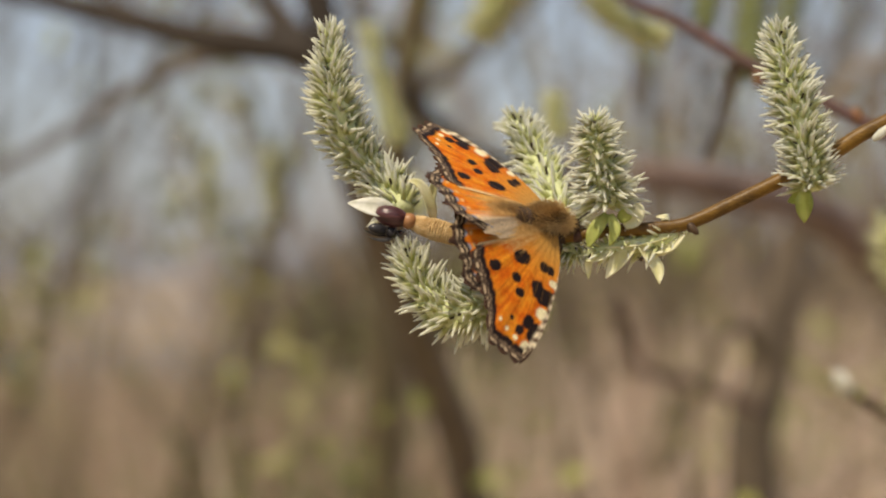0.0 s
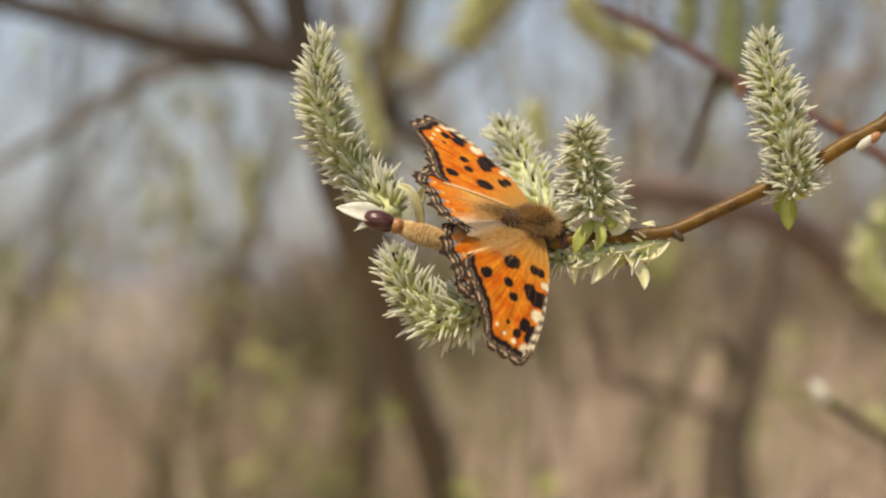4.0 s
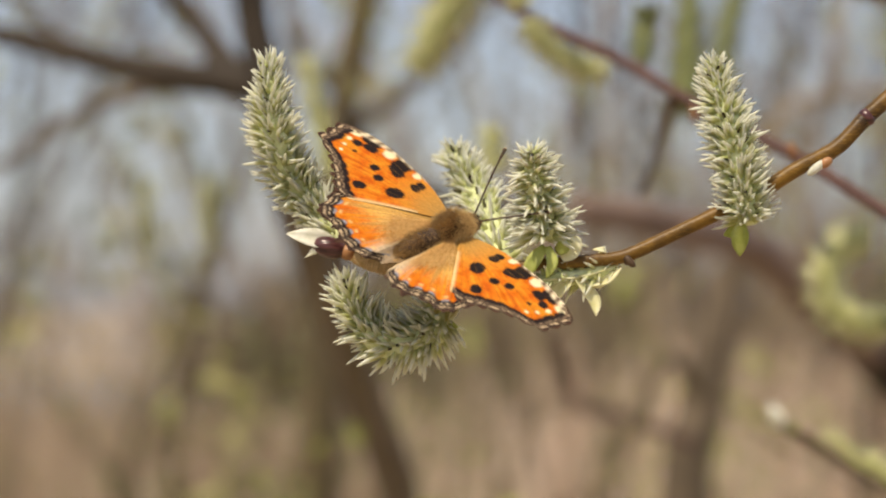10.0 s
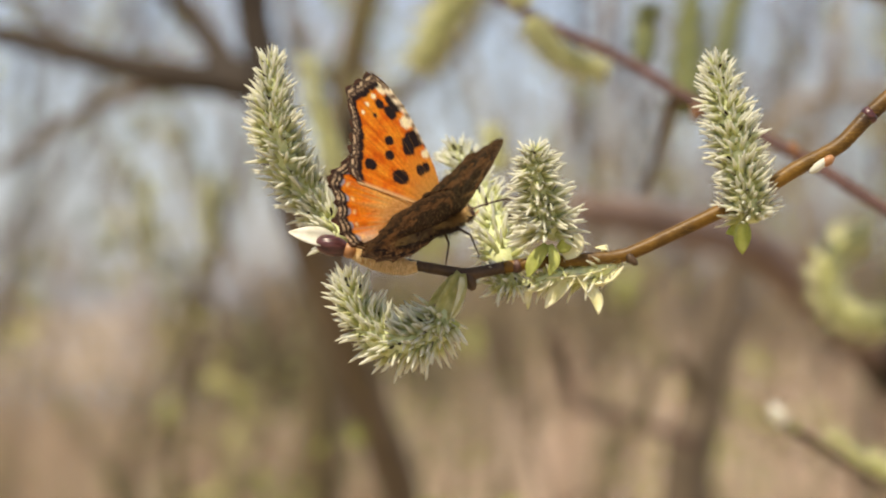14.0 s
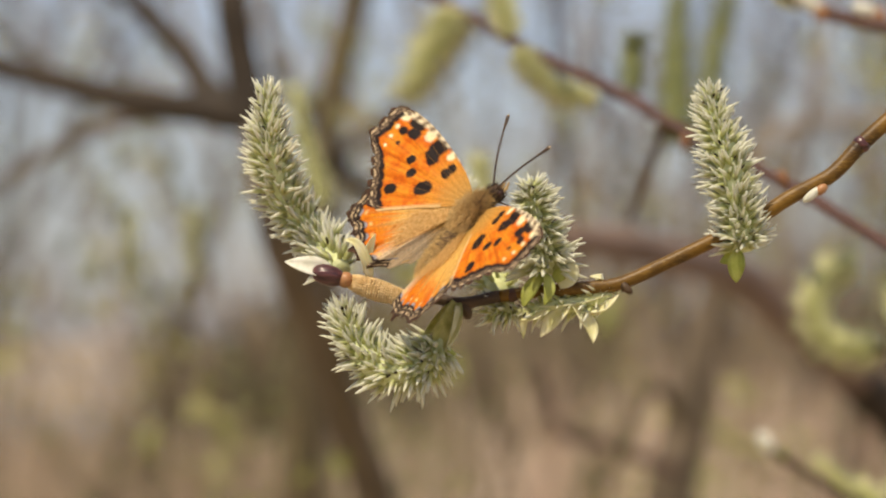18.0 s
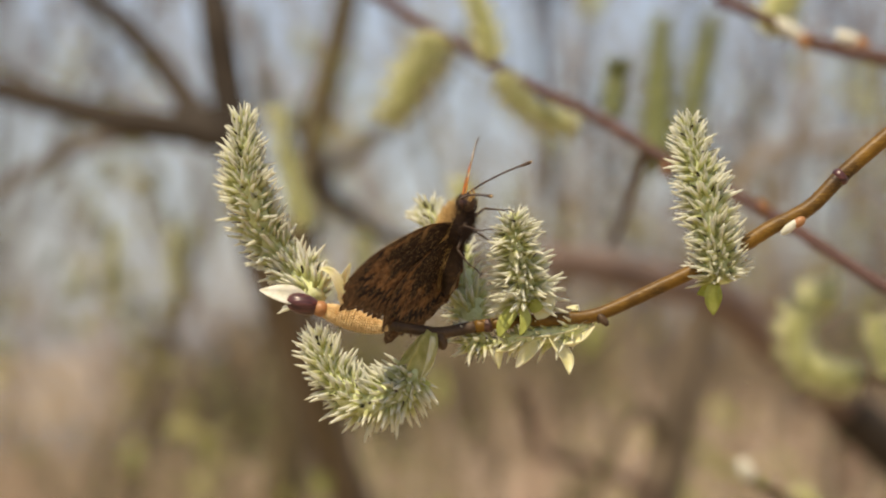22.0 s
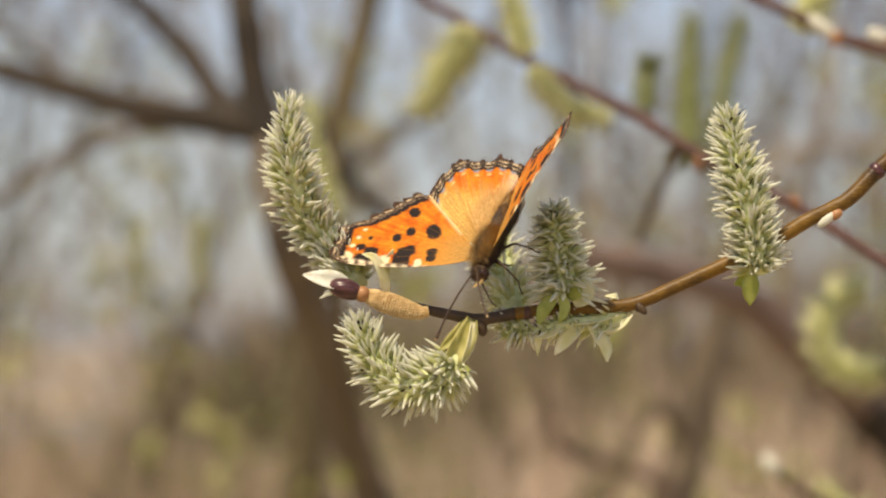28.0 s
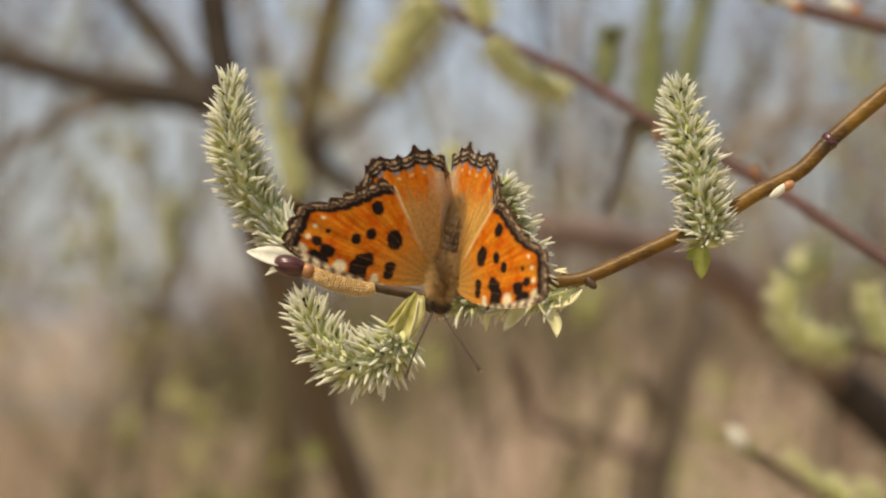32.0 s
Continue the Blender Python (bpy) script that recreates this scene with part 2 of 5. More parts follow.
def ellipsoid(centre, axis, length, width, sides=16, rings=10, power=1.0):
    """A closed egg along an axis; power below 1 makes it fuller, above 1 more pointed."""
    t = Vector(axis).normalized()
    a = t.orthogonal().normalized()
    b = t.cross(a)
    verts, faces = [], []
    for i in range(rings + 1):
        f = i / rings
        z = -math.cos(math.pi * f) * length / 2
        r = max(math.sin(math.pi * f), 0.0) ** power * width / 2
        for k in range(sides):
            w = 2 * math.pi * k / sides
            verts.append(Vector(centre) + t * z + (a * math.cos(w) + b * math.sin(w)) * max(r, 1e-6))
    for i in range(rings):
        for k in range(sides):
            j = (k + 1) % sides
            faces.append((i * sides + k, i * sides + j, (i + 1) * sides + j, (i + 1) * sides + k))
    return verts, faces


def blade(points, width, normal, thick=0.00025, n=10, cup=0.25):
    """A leaf or bract with thickness along a curve; width is a function of 0..1."""
    path = spline(points, n)
    verts, faces = [], []
    nor = Vector(normal).normalized()
    for i, p in enumerate(path):
        t = (path[min(i + 1, n)] - path[max(i - 1, 0)]).normalized()
        s = t.cross(nor).normalized()
        up = s.cross(t)
        w = width(i / n) / 2
        row = []
        for k in range(5):
            f = k / 2 - 1
            row.append(p + s * f * w + up * (f * f * cup * w))
        verts += row + [q - up * thick for q in row]
    for i in range(n):
        a, b = i * 10, (i + 1) * 10
        for k in range(4):
            faces.append((a + k, a + k + 1, b + k + 1, b + k))
            faces.append((a + 5 + k, b + 5 + k, b + 6 + k, a + 6 + k))
        faces.append((a, b, b + 5, a + 5))
        faces.append((a + 4, a + 9, b + 9, b + 4))
    faces.append((0, 5, 6, 7, 8, 9, 4, 3, 2, 1))
    e = n * 10
    faces.append((e, e + 1, e + 2, e + 3, e + 4, e + 9, e + 8, e + 7, e + 6, e + 5))
    return verts, faces


def leaf_width(w):
    return lambda f: w * max(0.06, math.sin(math.pi * min(1, 0.12 + 0.88 * f)) ** 0.8)


def onto(z, p=(0, 0, 0), spin=0.0):
    """A pose at p whose z axis points along z."""
    q = Vector(z).to_track_quat("Z", "Y")
    return Matrix.Translation(p) @ q.to_matrix().to_4x4() @ Matrix.Rotation(spin, 4, "Z")


# ---- ground, water and distance ----
def ground_material():
    m = Nodes("dry_meadow")
    a, b = m.noise(0.35, 5), m.noise(6, 5)
    c = m.ramp(a, (0.35, (0.22, 0.16, 0.10)), (0.55, (0.46, 0.36, 0.25)), (0.7, (0.20, 0.20, 0.10)))
    c = m.mix(0.4, c, m.ramp(b, (0.3, (0.08, 0.055, 0.03)), (0.7, (0.40, 0.31, 0.19))))
    return m.finish(c, 0.95, b, 0.03)


def ground_sheet():
    verts, faces = [], []
    rings = [0.0, 1, 2, 3, 4.5, 6, 8, 11, 15, 20, 28, 40, 70, 150, 400, 1200, 3000]
    sides = 48
    for r in rings:
        for k in range(sides):
            w = 2 * math.pi * k / sides
            x, y = r * math.cos(w), r * math.sin(w)
            verts.append((x, y, 0.05 * noise.noise((x * 0.4, y * 0.4, 0)) if 0 < r < 19 else 0.0))
    for i in range(len(rings) - 1):
        for k in range(sides):
            j = (k + 1) % sides
            faces.append((i * sides + k, (i + 1) * sides + k, (i + 1) * sides + j, i * sides + j))
    g = new("ground", mesh_of("ground", verts, faces, ground_material()))
    tagged(g, "dry tan meadow of last year's grass", "ground", kind="structure")
    return g


ground_sheet()


def pond():
    """A pond beyond the grass, with an uneven bank."""
    verts = []
    for i in range(41):
        f = i / 40
        verts.append((-24 + 25 * f, 25 + 2.5 * noise.noise((f * 7, 1.3, 0)) + 9 * f ** 6, 0.012))
    for i in range(41):
        f = 1 - i / 40
        verts.append((-24 + 25 * f, 47 + 2.0 * noise.noise((f * 6, 5.1, 0)) - 9 * f ** 6, 0.012))
    m = Nodes("pond_water")
    ripple = m.noise(2.4, 4)
    c = m.ramp(m.noise(0.2, 3), (0.3, (0.10, 0.10, 0.10)), (0.7, (0.16, 0.155, 0.14)))
    w = new("water", mesh_of("water", verts, [tuple(range(82))], m.finish(c, 0.12, ripple, 0.05, spec=1.0), smooth=False))
    tagged(w, "rippled pond mirroring the pale sky", "water", kind="structure")


pond()


def limb(p, d, length, r, rng, depth, pieces):
    """A crooked tapering limb with side limbs."""
    path, v = [Vector(p)], Vector(d).normalized()
    n = 6
    for i in range(n):
        v = (v + Vector((rng.uniform(-1, 1), rng.uniform(-1, 1), rng.uniform(-0.6, 0.9))) * 0.16).normalized()
        path.append(path[-1] + v * length / n)
    pieces.append(tube(path, lambda f: r * (1 - 0.7 * f), 5 if r < 0.012 else 8))
    if depth:
        for _ in range(rng.randint(2, 4)):
            k = rng.randint(2, n)
            side = Vector((rng.uniform(-1, 1), rng.uniform(-0.7, 0.7), rng.uniform(-0.2, 0.9)))
            limb(path[k], (v * 0.6 + side * 0.9), length * rng.uniform(0.45, 0.7), r * 0.5, rng, depth - 1, pieces)


def soft_catkin(seed):
    """A ragged yellow-green catkin for the shrubs."""
    rng = random.Random(seed)
    v, f = tube(spline([(0, 0, 0), (0.004, 0, 0.018), (0.002, 0.003, 0.038), (-0.004, 0, 0.055)], 14), lambda t: 0.0095 * max(0.15, math.sin(math.pi * (0.12 + 0.85 * t))), 8, 0.3, rng=rng)
    return mesh_of("catkin", v, f, M_FARCAT)


CATKIN_FAR = [soft_catkin(s) for s in (1, 2, 3)]


def shrub(at, height, seed, mat, label, stems=4, lean=0.35, r=0.02, depth=2, name="willow_shrub"):
    rng = random.Random(seed)
    top = thing(name, at, label, "shrub", "willow shrubs behind the twig")
    for i in range(stems):
        pieces = []
        d = Vector((rng.uniform(-lean, lean), rng.uniform(-lean, lean), 1))
        limb((rng.uniform(-0.12, 0.12), rng.uniform(-0.1, 0.1), -0.03), d, height * rng.uniform(0.7, 1.0), r * rng.uniform(0.6, 1.1), rng, depth, pieces)
        part("stem", mesh_of("stem", *joined(*pieces), mat), top)
        for v, f in rng.sample(pieces, min(len(pieces), 9)):
            at = v[rng.randrange(len(v) // 2, len(v))]
            if 0.75 < at.z < 2.1:
                axis = Vector((rng.uniform(-0.5, 0.5), rng.uniform(-0.3, 0.3), rng.choice((-1, -1, 1))))
                size = rng.uniform(0.6, 1.0)
                part("catkin", CATKIN_FAR[rng.randrange(3)], top, m=onto(axis, at) @ Matrix.Diagonal((size, size, size, 1)))
    return top


# shrubs standing between the twig and the meadow
for n, (x, y, h, s) in enumerate(((-0.62, 2.6, 2.4, 3), (0.38, 3.0, 2.4, 3), (0.85, 3.8, 2.7, 3), (-1.2, 4.6, 2.8, 4),
                                  (1.2, 6.0, 3.0, 4), (0.0, 4.2, 2.9, 4), (-1.5, 5.8, 3.0, 4), (0.65, 4.9, 3.0, 4), (1.6, 5.2, 3.0, 4))):
    shrub((x, y, 0), h, 20 + n, (M_OLIVE, M_BRANCH, M_PALE)[0 if x < 0 and n % 3 == 1 else n % 3], ("olive", "dark grey", "pale grey")[0 if x < 0 and n % 3 == 1 else n % 3] + " leafless willow shrub standing in dry grass", s, 0.3, 0.012)


def island_bark(name, *stops, single=False):
    m = Nodes(name)
    r = m.node("ShaderNodeObjectInfo").outputs["Random"] if single else m.node("ShaderNodeNewGeometry").outputs["Random Per Island"]
    c = m.mix(0.35, m.ramp(r, *stops), m.ramp(m.noise(25, 5), (0.3, (0.05, 0.036, 0.024)), (0.7, (0.34, 0.27, 0.16))))
    return m.finish(c, 0.85)


def thicket(name, label, count, near, far, left, right, low, high, r0, r1, seed, mat, lean=0.35, single=False):
    """Leafless stems with a few side shoots, from near to far, between two slopes left and right of the view."""
    rng = random.Random(seed)
    pieces = []
    for _ in range(count):
        y = rng.uniform(near, far)
        x = rng.uniform(left, right) * (y + 0.5)
        h = rng.uniform(low, high)
        d = Vector((rng.uniform(-lean, lean), rng.uniform(-0.2, 0.2), 1))
        path = spline([(x, y, -0.05), Vector((x, y, 0)) + d * h * 0.5, Vector((x + rng.uniform(-0.4, 0.4), y, 0)) + d * h], 6)
        r = rng.uniform(r0, r1)
        pieces.append(tube(path, lambda f, r=r: r * (1 - 0.75 * f), 5, close=False))
        if single:
            base = Vector((x, y, 0))
            shoot = thing("willow_shoot", base, label, "shoot", name.replace("_", " "))
            part("stem", mesh_of("stem", shifted(pieces[-1][0], base), pieces[-1][1], mat), shoot)
        for _ in range(2):
            k = rng.randint(2, 5)
            side = Vector((rng.choice((-1, 1)) * rng.uniform(0.3, 1), rng.uniform(-0.3, 0.3), rng.uniform(0.2, 0.9)))
            e = path[k] + side * h * 0.3
            pieces.append(tube(spline([path[k], (path[k] + e) / 2 + Vector((0, 0, -0.03)), e], 4), lambda f, r=r: r * 0.5 * (1 - 0.6 * f), 4, close=False))
            if single:
                part("side_shoot", mesh_of("side_shoot", shifted(pieces[-1][0], base), pieces[-1][1], mat), shoot)
    if single:
        return
    tagged(new("thicket", mesh_of(name, *joined(*pieces), mat)), label, "thicket", kind="stuff")


TAN = (0.0, (0.09, 0.064, 0.042)), (0.45, (0.27, 0.205, 0.13)), (1.0, (0.48, 0.39, 0.25))
M_TAN = island_bark("tan_brush", *TAN)
M_TANSHOOT = island_bark("tan_shoot", *TAN, single=True)
thicket("pale_thicket", "pale brown leafless thicket beyond the shrubs", 110, 9, 16, -0.04, 0.27, 0.7, 1.5, 0.008, 0.03, 5, M_TAN)
thicket("tall_thicket", "tall grey-brown willow shoot standing in dry grass", 64, 4.0, 9, 0.03, 0.26, 1.3, 2.8, 0.007, 0.024, 7, M_TANSHOOT, 0.5, True)
thicket("thin_thicket", "thin tan willow shoot standing in brown grass", 12, 4.0, 9, -0.26, 0.0, 1.2, 2.8, 0.006, 0.020, 9, M_TANSHOOT, 0.5, True)


M_DUSK = island_bark("dark_brush", (0.0, (0.022, 0.018, 0.012)), (0.6, (0.055, 0.043, 0.028)), (1.0, (0.10, 0.085, 0.045)))
thicket("dark_thicket", "dark brown bare thicket on the bank of the pond", 460, 9.5, 13, -0.075, 0.062, 1.07, 1.53, 0.014, 0.045, 19, M_DUSK, 0.3)
M_LICHEN = island_bark("lichen_brush", (0.0, (0.045, 0.034, 0.02)), (0.5, (0.12, 0.09, 0.05)), (1.0, (0.24, 0.20, 0.11)), single=True)
thicket("hanging_shoots", "brown lichened willow shoot near the flowering twig", 16, 1.4, 3.0, -0.2, 0.2, 1.3, 2.3, 0.003, 0.0075, 10, M_LICHEN, 0.6, True)


def far_woods(x0, x1, low, high, count, seed, dark, light, label):
    """The wooded far side of the meadow: many bare stems."""
    rng = random.Random(seed)
    pieces = []
    for _ in range(count):
        y = rng.uniform(50, 75)
        x = rng.uniform(x0, x1)
        h = rng.uniform(low, high) if rng.random() < 0.75 else rng.uniform(high, 2 * high)
        d = Vector((rng.uniform(-0.15, 0.15), 0, 1))
        r = rng.uniform(0.06, 0.26)
        path = [Vector((x, y, -0.1)), Vector((x, y, 0)) + d * h * 0.5, Vector((x + rng.uniform(-0.6, 0.6), y, 0)) + d * h]
        pieces.append(tube(path, lambda f, r=r: r * (1 - 0.8 * f), 4, close=False))
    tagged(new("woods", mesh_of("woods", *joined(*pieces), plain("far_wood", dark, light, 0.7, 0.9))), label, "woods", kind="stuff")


# left woods: distance haze is mixed into the stems' pale grey colour
far_woods(-26, 1, 0.8, 1.8, 230, 15, (0.33, 0.295, 0.27), (0.50, 0.445, 0.40), "bare woods beyond the meadow, paled with haze grey")
far_woods(1, 26, 1.8, 4.4, 420, 16, (0.15, 0.12, 0.10), (0.30, 0.24, 0.19), "brown bare woods beyond the meadow")


def spring_leaves():
    """Small yellow-green leaves and catkins opening on the brush."""
    rng = random.Random(41)
    verts, faces = [], []
    for _ in range(120):
        y = 1.4 + 5.6 * rng.random() ** 1.3
        c = Vector((rng.uniform(-0.2, 0.2) * (y + 0.5), y, 1.3 + rng.uniform(-0.12, 0.13) * (y + 0.5)))
        for _ in range(16):
            p = c + Vector((rng.gauss(0, 0.012), rng.gauss(0, 0.012), rng.gauss(0, 0.028))) * (0.6 + y * 0.22)
            d = Vector((rng.uniform(-1, 1), rng.uniform(-1, 1), rng.uniform(-1, 0.6))).normalized()
            s = d.orthogonal().normalized()
            l, k = rng.uniform(0.012, 0.028), len(verts)
            m = p + d * l * 0.5
            verts += [p, m + s * l * 0.25, p + d * l, m - s * l * 0.25, m + d.cross(s) * 0.002]
            faces += [(k, k + 1, k + 4), (k + 1, k + 2, k + 4), (k + 2, k + 3, k + 4), (k + 3, k, k + 4)]
    m = Nodes("spring_leaf")
    r = m.node("ShaderNodeNewGeometry").outputs["Random Per Island"]
    c = m.ramp(r, (0.0, (0.13, 0.14, 0.04)), (0.5, (0.26, 0.26, 0.09)), (1.0, (0.46, 0.43, 0.18)))
    tagged(new("spring_leaves", mesh_of("spring_leaves", verts, faces, m.finish(c, 0.6, through=0.4))), "small yellow-green leaves opening on the brush", "leaves", kind="stuff")


spring_leaves()


def dry_grass(left, right, low, high, seed, label, *stops, near=3, deep=20, count=4500):
    rng = random.Random(seed)
    verts, faces = [], []
    for _ in range(count):
        y = near + deep * rng.random()
        x = rng.uniform(left, right) * (y + 1.2) * 1.5
        h = rng.uniform(low, high)
        b = Vector((x, y, -0.02))
        t = b + Vector((rng.uniform(-0.5, 0.5), rng.uniform(-0.3, 0.3), 1)) * h
        mid = (b + t) / 2 + Vector((rng.uniform(-0.04, 0.04), 0, 0.03))
        w = Vector((rng.uniform(0.004, 0.011), rng.uniform(-0.003, 0.003), 0))
        k = len(verts)
        verts += [b - w, b + w, mid + w * 0.8, mid - w * 0.8, t]
        faces += [(k, k + 1, k + 2, k + 3), (k + 3, k + 2, k + 4)]
    m = Nodes("dry_grass")
    r = m.node("ShaderNodeNewGeometry").outputs["Random Per Island"]
    tagged(new("dry_grass", mesh_of("dry_grass", verts, faces, m.finish(m.ramp(r, *stops), 0.8, through=0.3))), label, "grass", kind="stuff")


dry_grass(-0.25, 0.0, 0.5, 1.12, 6, "tan and olive grass from last year", (0.0, (0.20, 0.135, 0.085)), (0.5, (0.42, 0.31, 0.21)), (0.8, (0.56, 0.44, 0.32)), (1.0, (0.17, 0.19, 0.06)))
dry_grass(0.0, 0.25, 0.6, 1.2, 7, "dry bleached grass from last year", (0.0, (0.40, 0.27, 0.18)), (0.5, (0.68, 0.54, 0.40)), (0.9, (0.80, 0.67, 0.52)), (1.0, (0.24, 0.24, 0.09)))


dry_grass(-0.075, 0.075, 0.80, 1.10, 8, "tall bleached grass before the dark thicket", (0.0, (0.32, 0.22, 0.14)), (0.5, (0.58, 0.44, 0.32)), (1.0, (0.70, 0.57, 0.43)), near=6.0, deep=3.0, count=2600)


def dry_stalks():
    """Bleached stalks of last year's reeds, standing before the meadow."""
    rng = random.Random(12)
    verts, faces = [], []
    pieces = []
    for _ in range(420):
        y = rng.uniform(1.8, 5.5)
        x = rng.uniform(-0.005, 0.20) * (y + 0.6)
        h = rng.uniform(0.95, 1.30)
        b = Vector((x, y, -0.02))
        t = b + Vector((rng.uniform(-0.28, 0.28), rng.uniform(-0.1, 0.1), h))
        m = (b + t) / 2 + Vector((rng.uniform(-0.05, 0.05), 0, 0))
        r = rng.uniform(0.0022, 0.0065)
        pieces.append(tube(spline([b, m, t], 5), lambda f, r=r: r * (1 - 0.6 * f), 5, close=False))
    m = Nodes("bleached_stalk")
    r = m.node("ShaderNodeNewGeometry").outputs["Random Per Island"]
    c = m.ramp(r, (0.0, (0.36, 0.22, 0.15)), (0.3, (0.66, 0.50, 0.37)), (1.0, (0.78, 0.64, 0.50)))
    tagged(new("dry_stalks", mesh_of("dry_stalks", *joined(*pieces), m.finish(c, 0.7))), "bleached dry stalks of last year's reeds", "reeds", kind="stuff")


dry_stalks()


def leafy_bush(at, height, spread, seed, mat, label):
    """A low bush of thin shoots with many small leaves."""
    rng = random.Random(seed)
    top = thing("leafy_bush", at, label, "bush", "low bushes behind the twig")
    stems, verts, faces = [], [], []
    for _ in range(9):
        tip = Vector((rng.uniform(-spread, spread), rng.uniform(-spread, spread) * 0.6, height * rng.uniform(0.75, 1.0)))
        path = spline([(rng.uniform(-0.04, 0.04), 0, -0.03), tip * 0.5 + Vector((rng.uniform(-0.05, 0.05), 0, 0)), tip], 8)
        stems.append(tube(path, lambda t: 0.004 * (1 - 0.7 * t), 5))
        for _ in range(44):
            p = path[rng.randint(4, 8)] + Vector((rng.gauss(0, 0.04), rng.gauss(0, 0.04), rng.gauss(0, 0.05)))
            d = Vector((rng.uniform(-1, 1), rng.uniform(-1, 1), rng.uniform(-0.4, 1))).normalized()
            s = d.orthogonal().normalized()
            l, k = rng.uniform(0.014, 0.032), len(verts)
            m = p + d * l * 0.5
            verts += [p, m + s * l * 0.25, p + d * l, m - s * l * 0.25, m + d.cross(s) * 0.002]
            faces += [(k, k + 1, k + 4), (k + 1, k + 2, k + 4), (k + 2, k + 3, k + 4), (k + 3, k, k + 4)]
    part("stem", mesh_of("stem", *joined(*stems), M_OLIVE), top)["kind"] = "stuff"
    part("foliage", mesh_of("foliage", verts, faces, mat), top)["kind"] = "stuff"


M_BUSH = plain("olive_leaf", (0.085, 0.10, 0.035), (0.27, 0.285, 0.11), 60, 0.6, 0.35)
for n, (x, y, h, s) in enumerate(((-0.62, 2.4, 1.12, 0.16), (-0.36, 3.0, 1.14, 0.15), (-0.20, 2.6, 1.30, 0.15), (-0.12, 2.2, 1.30, 0.12), (-0.03, 2.6, 1.27, 0.13), (-0.05, 3.4, 1.25, 0.2), 
                                  (0.52, 3.2, 1.12, 0.15), (0.86, 3.3, 1.15, 0.16), (-0.95, 4.0, 1.15, 0.2), (-0.5, 4.8, 1.1, 0.25))):
    leafy_bush((x, y, 0), h, s, 60 + n, M_BUSH, "olive-green" + " low bush with small spring leaves")


M_FRESH = plain("fresh_leaf", (0.24, 0.28, 0.06), (0.52, 0.53, 0.16), 60, 0.6, 0.45)
for n, (x, y, h, s) in enumerate(((0.000, 1.00, 1.195, 0.022), (-0.022, 1.05, 1.170, 0.025), (0.020, 1.08, 1.165, 0.030))):
    leafy_bush((x, y, 0), h, s, 80 + n, M_FRESH, "low bush with fresh yellow-green spring leaves")


# ---- catkins ----
def capsule_mesh(seed):
    """One pointed seed capsule, bent a little, with a split white tip; about 40 triangles."""
    rng = random.Random(seed)
    bend = Vector((rng.uniform(-1, 1), rng.uniform(-1, 1), 0)) * 0.0005
    rings = ((0.0, 0.00026), (0.0009, 0.00046), (0.0020, 0.00042), (0.0034, 0.00027), (0.0046, 0.00015))
    verts, faces, sides = [], [], 5
    for z, r in rings:
        for k in range(sides):
            w = 2 * math.pi * k / sides
            verts.append(Vector((math.cos(w) * r, math.sin(w) * r, z)) + bend * (z / 0.0045) ** 2)
    for i in range(len(rings) - 1):
        for k in range(sides):
            j = (k + 1) % sides
            faces.append((i * sides + k, i * sides + j, (i + 1) * sides + j, (i + 1) * sides + k))
    top = Vector((0, 0, 0.0051)) + bend * 1.3
    k = len(verts)
    verts += [top]
    e = (len(rings) - 1) * sides
    faces += [(e + i, e + (i + 1) % sides, k) for i in range(sides)]
    me = mesh_of("capsule", verts, faces, M_CAPSULE)
    mark_along(me, [v.z * 200 for v in verts])
    return me


def mark_along(me, values):
    """Writes how far each vertex lies from the foot of its capsule to the tip."""
    me.attributes.new("along", "FLOAT", "POINT").data.foreach_set("value", values)


CAPSULES = [capsule_mesh(s) for s in range(6)]


def body_radius(f):
    """Width of a catkin's spindle along its length."""
    return min(1.0, 0.62 + 2.6 * f) * (1 - 0.62 * max(0.0, (f - 0.45) / 0.55) ** 1.6)


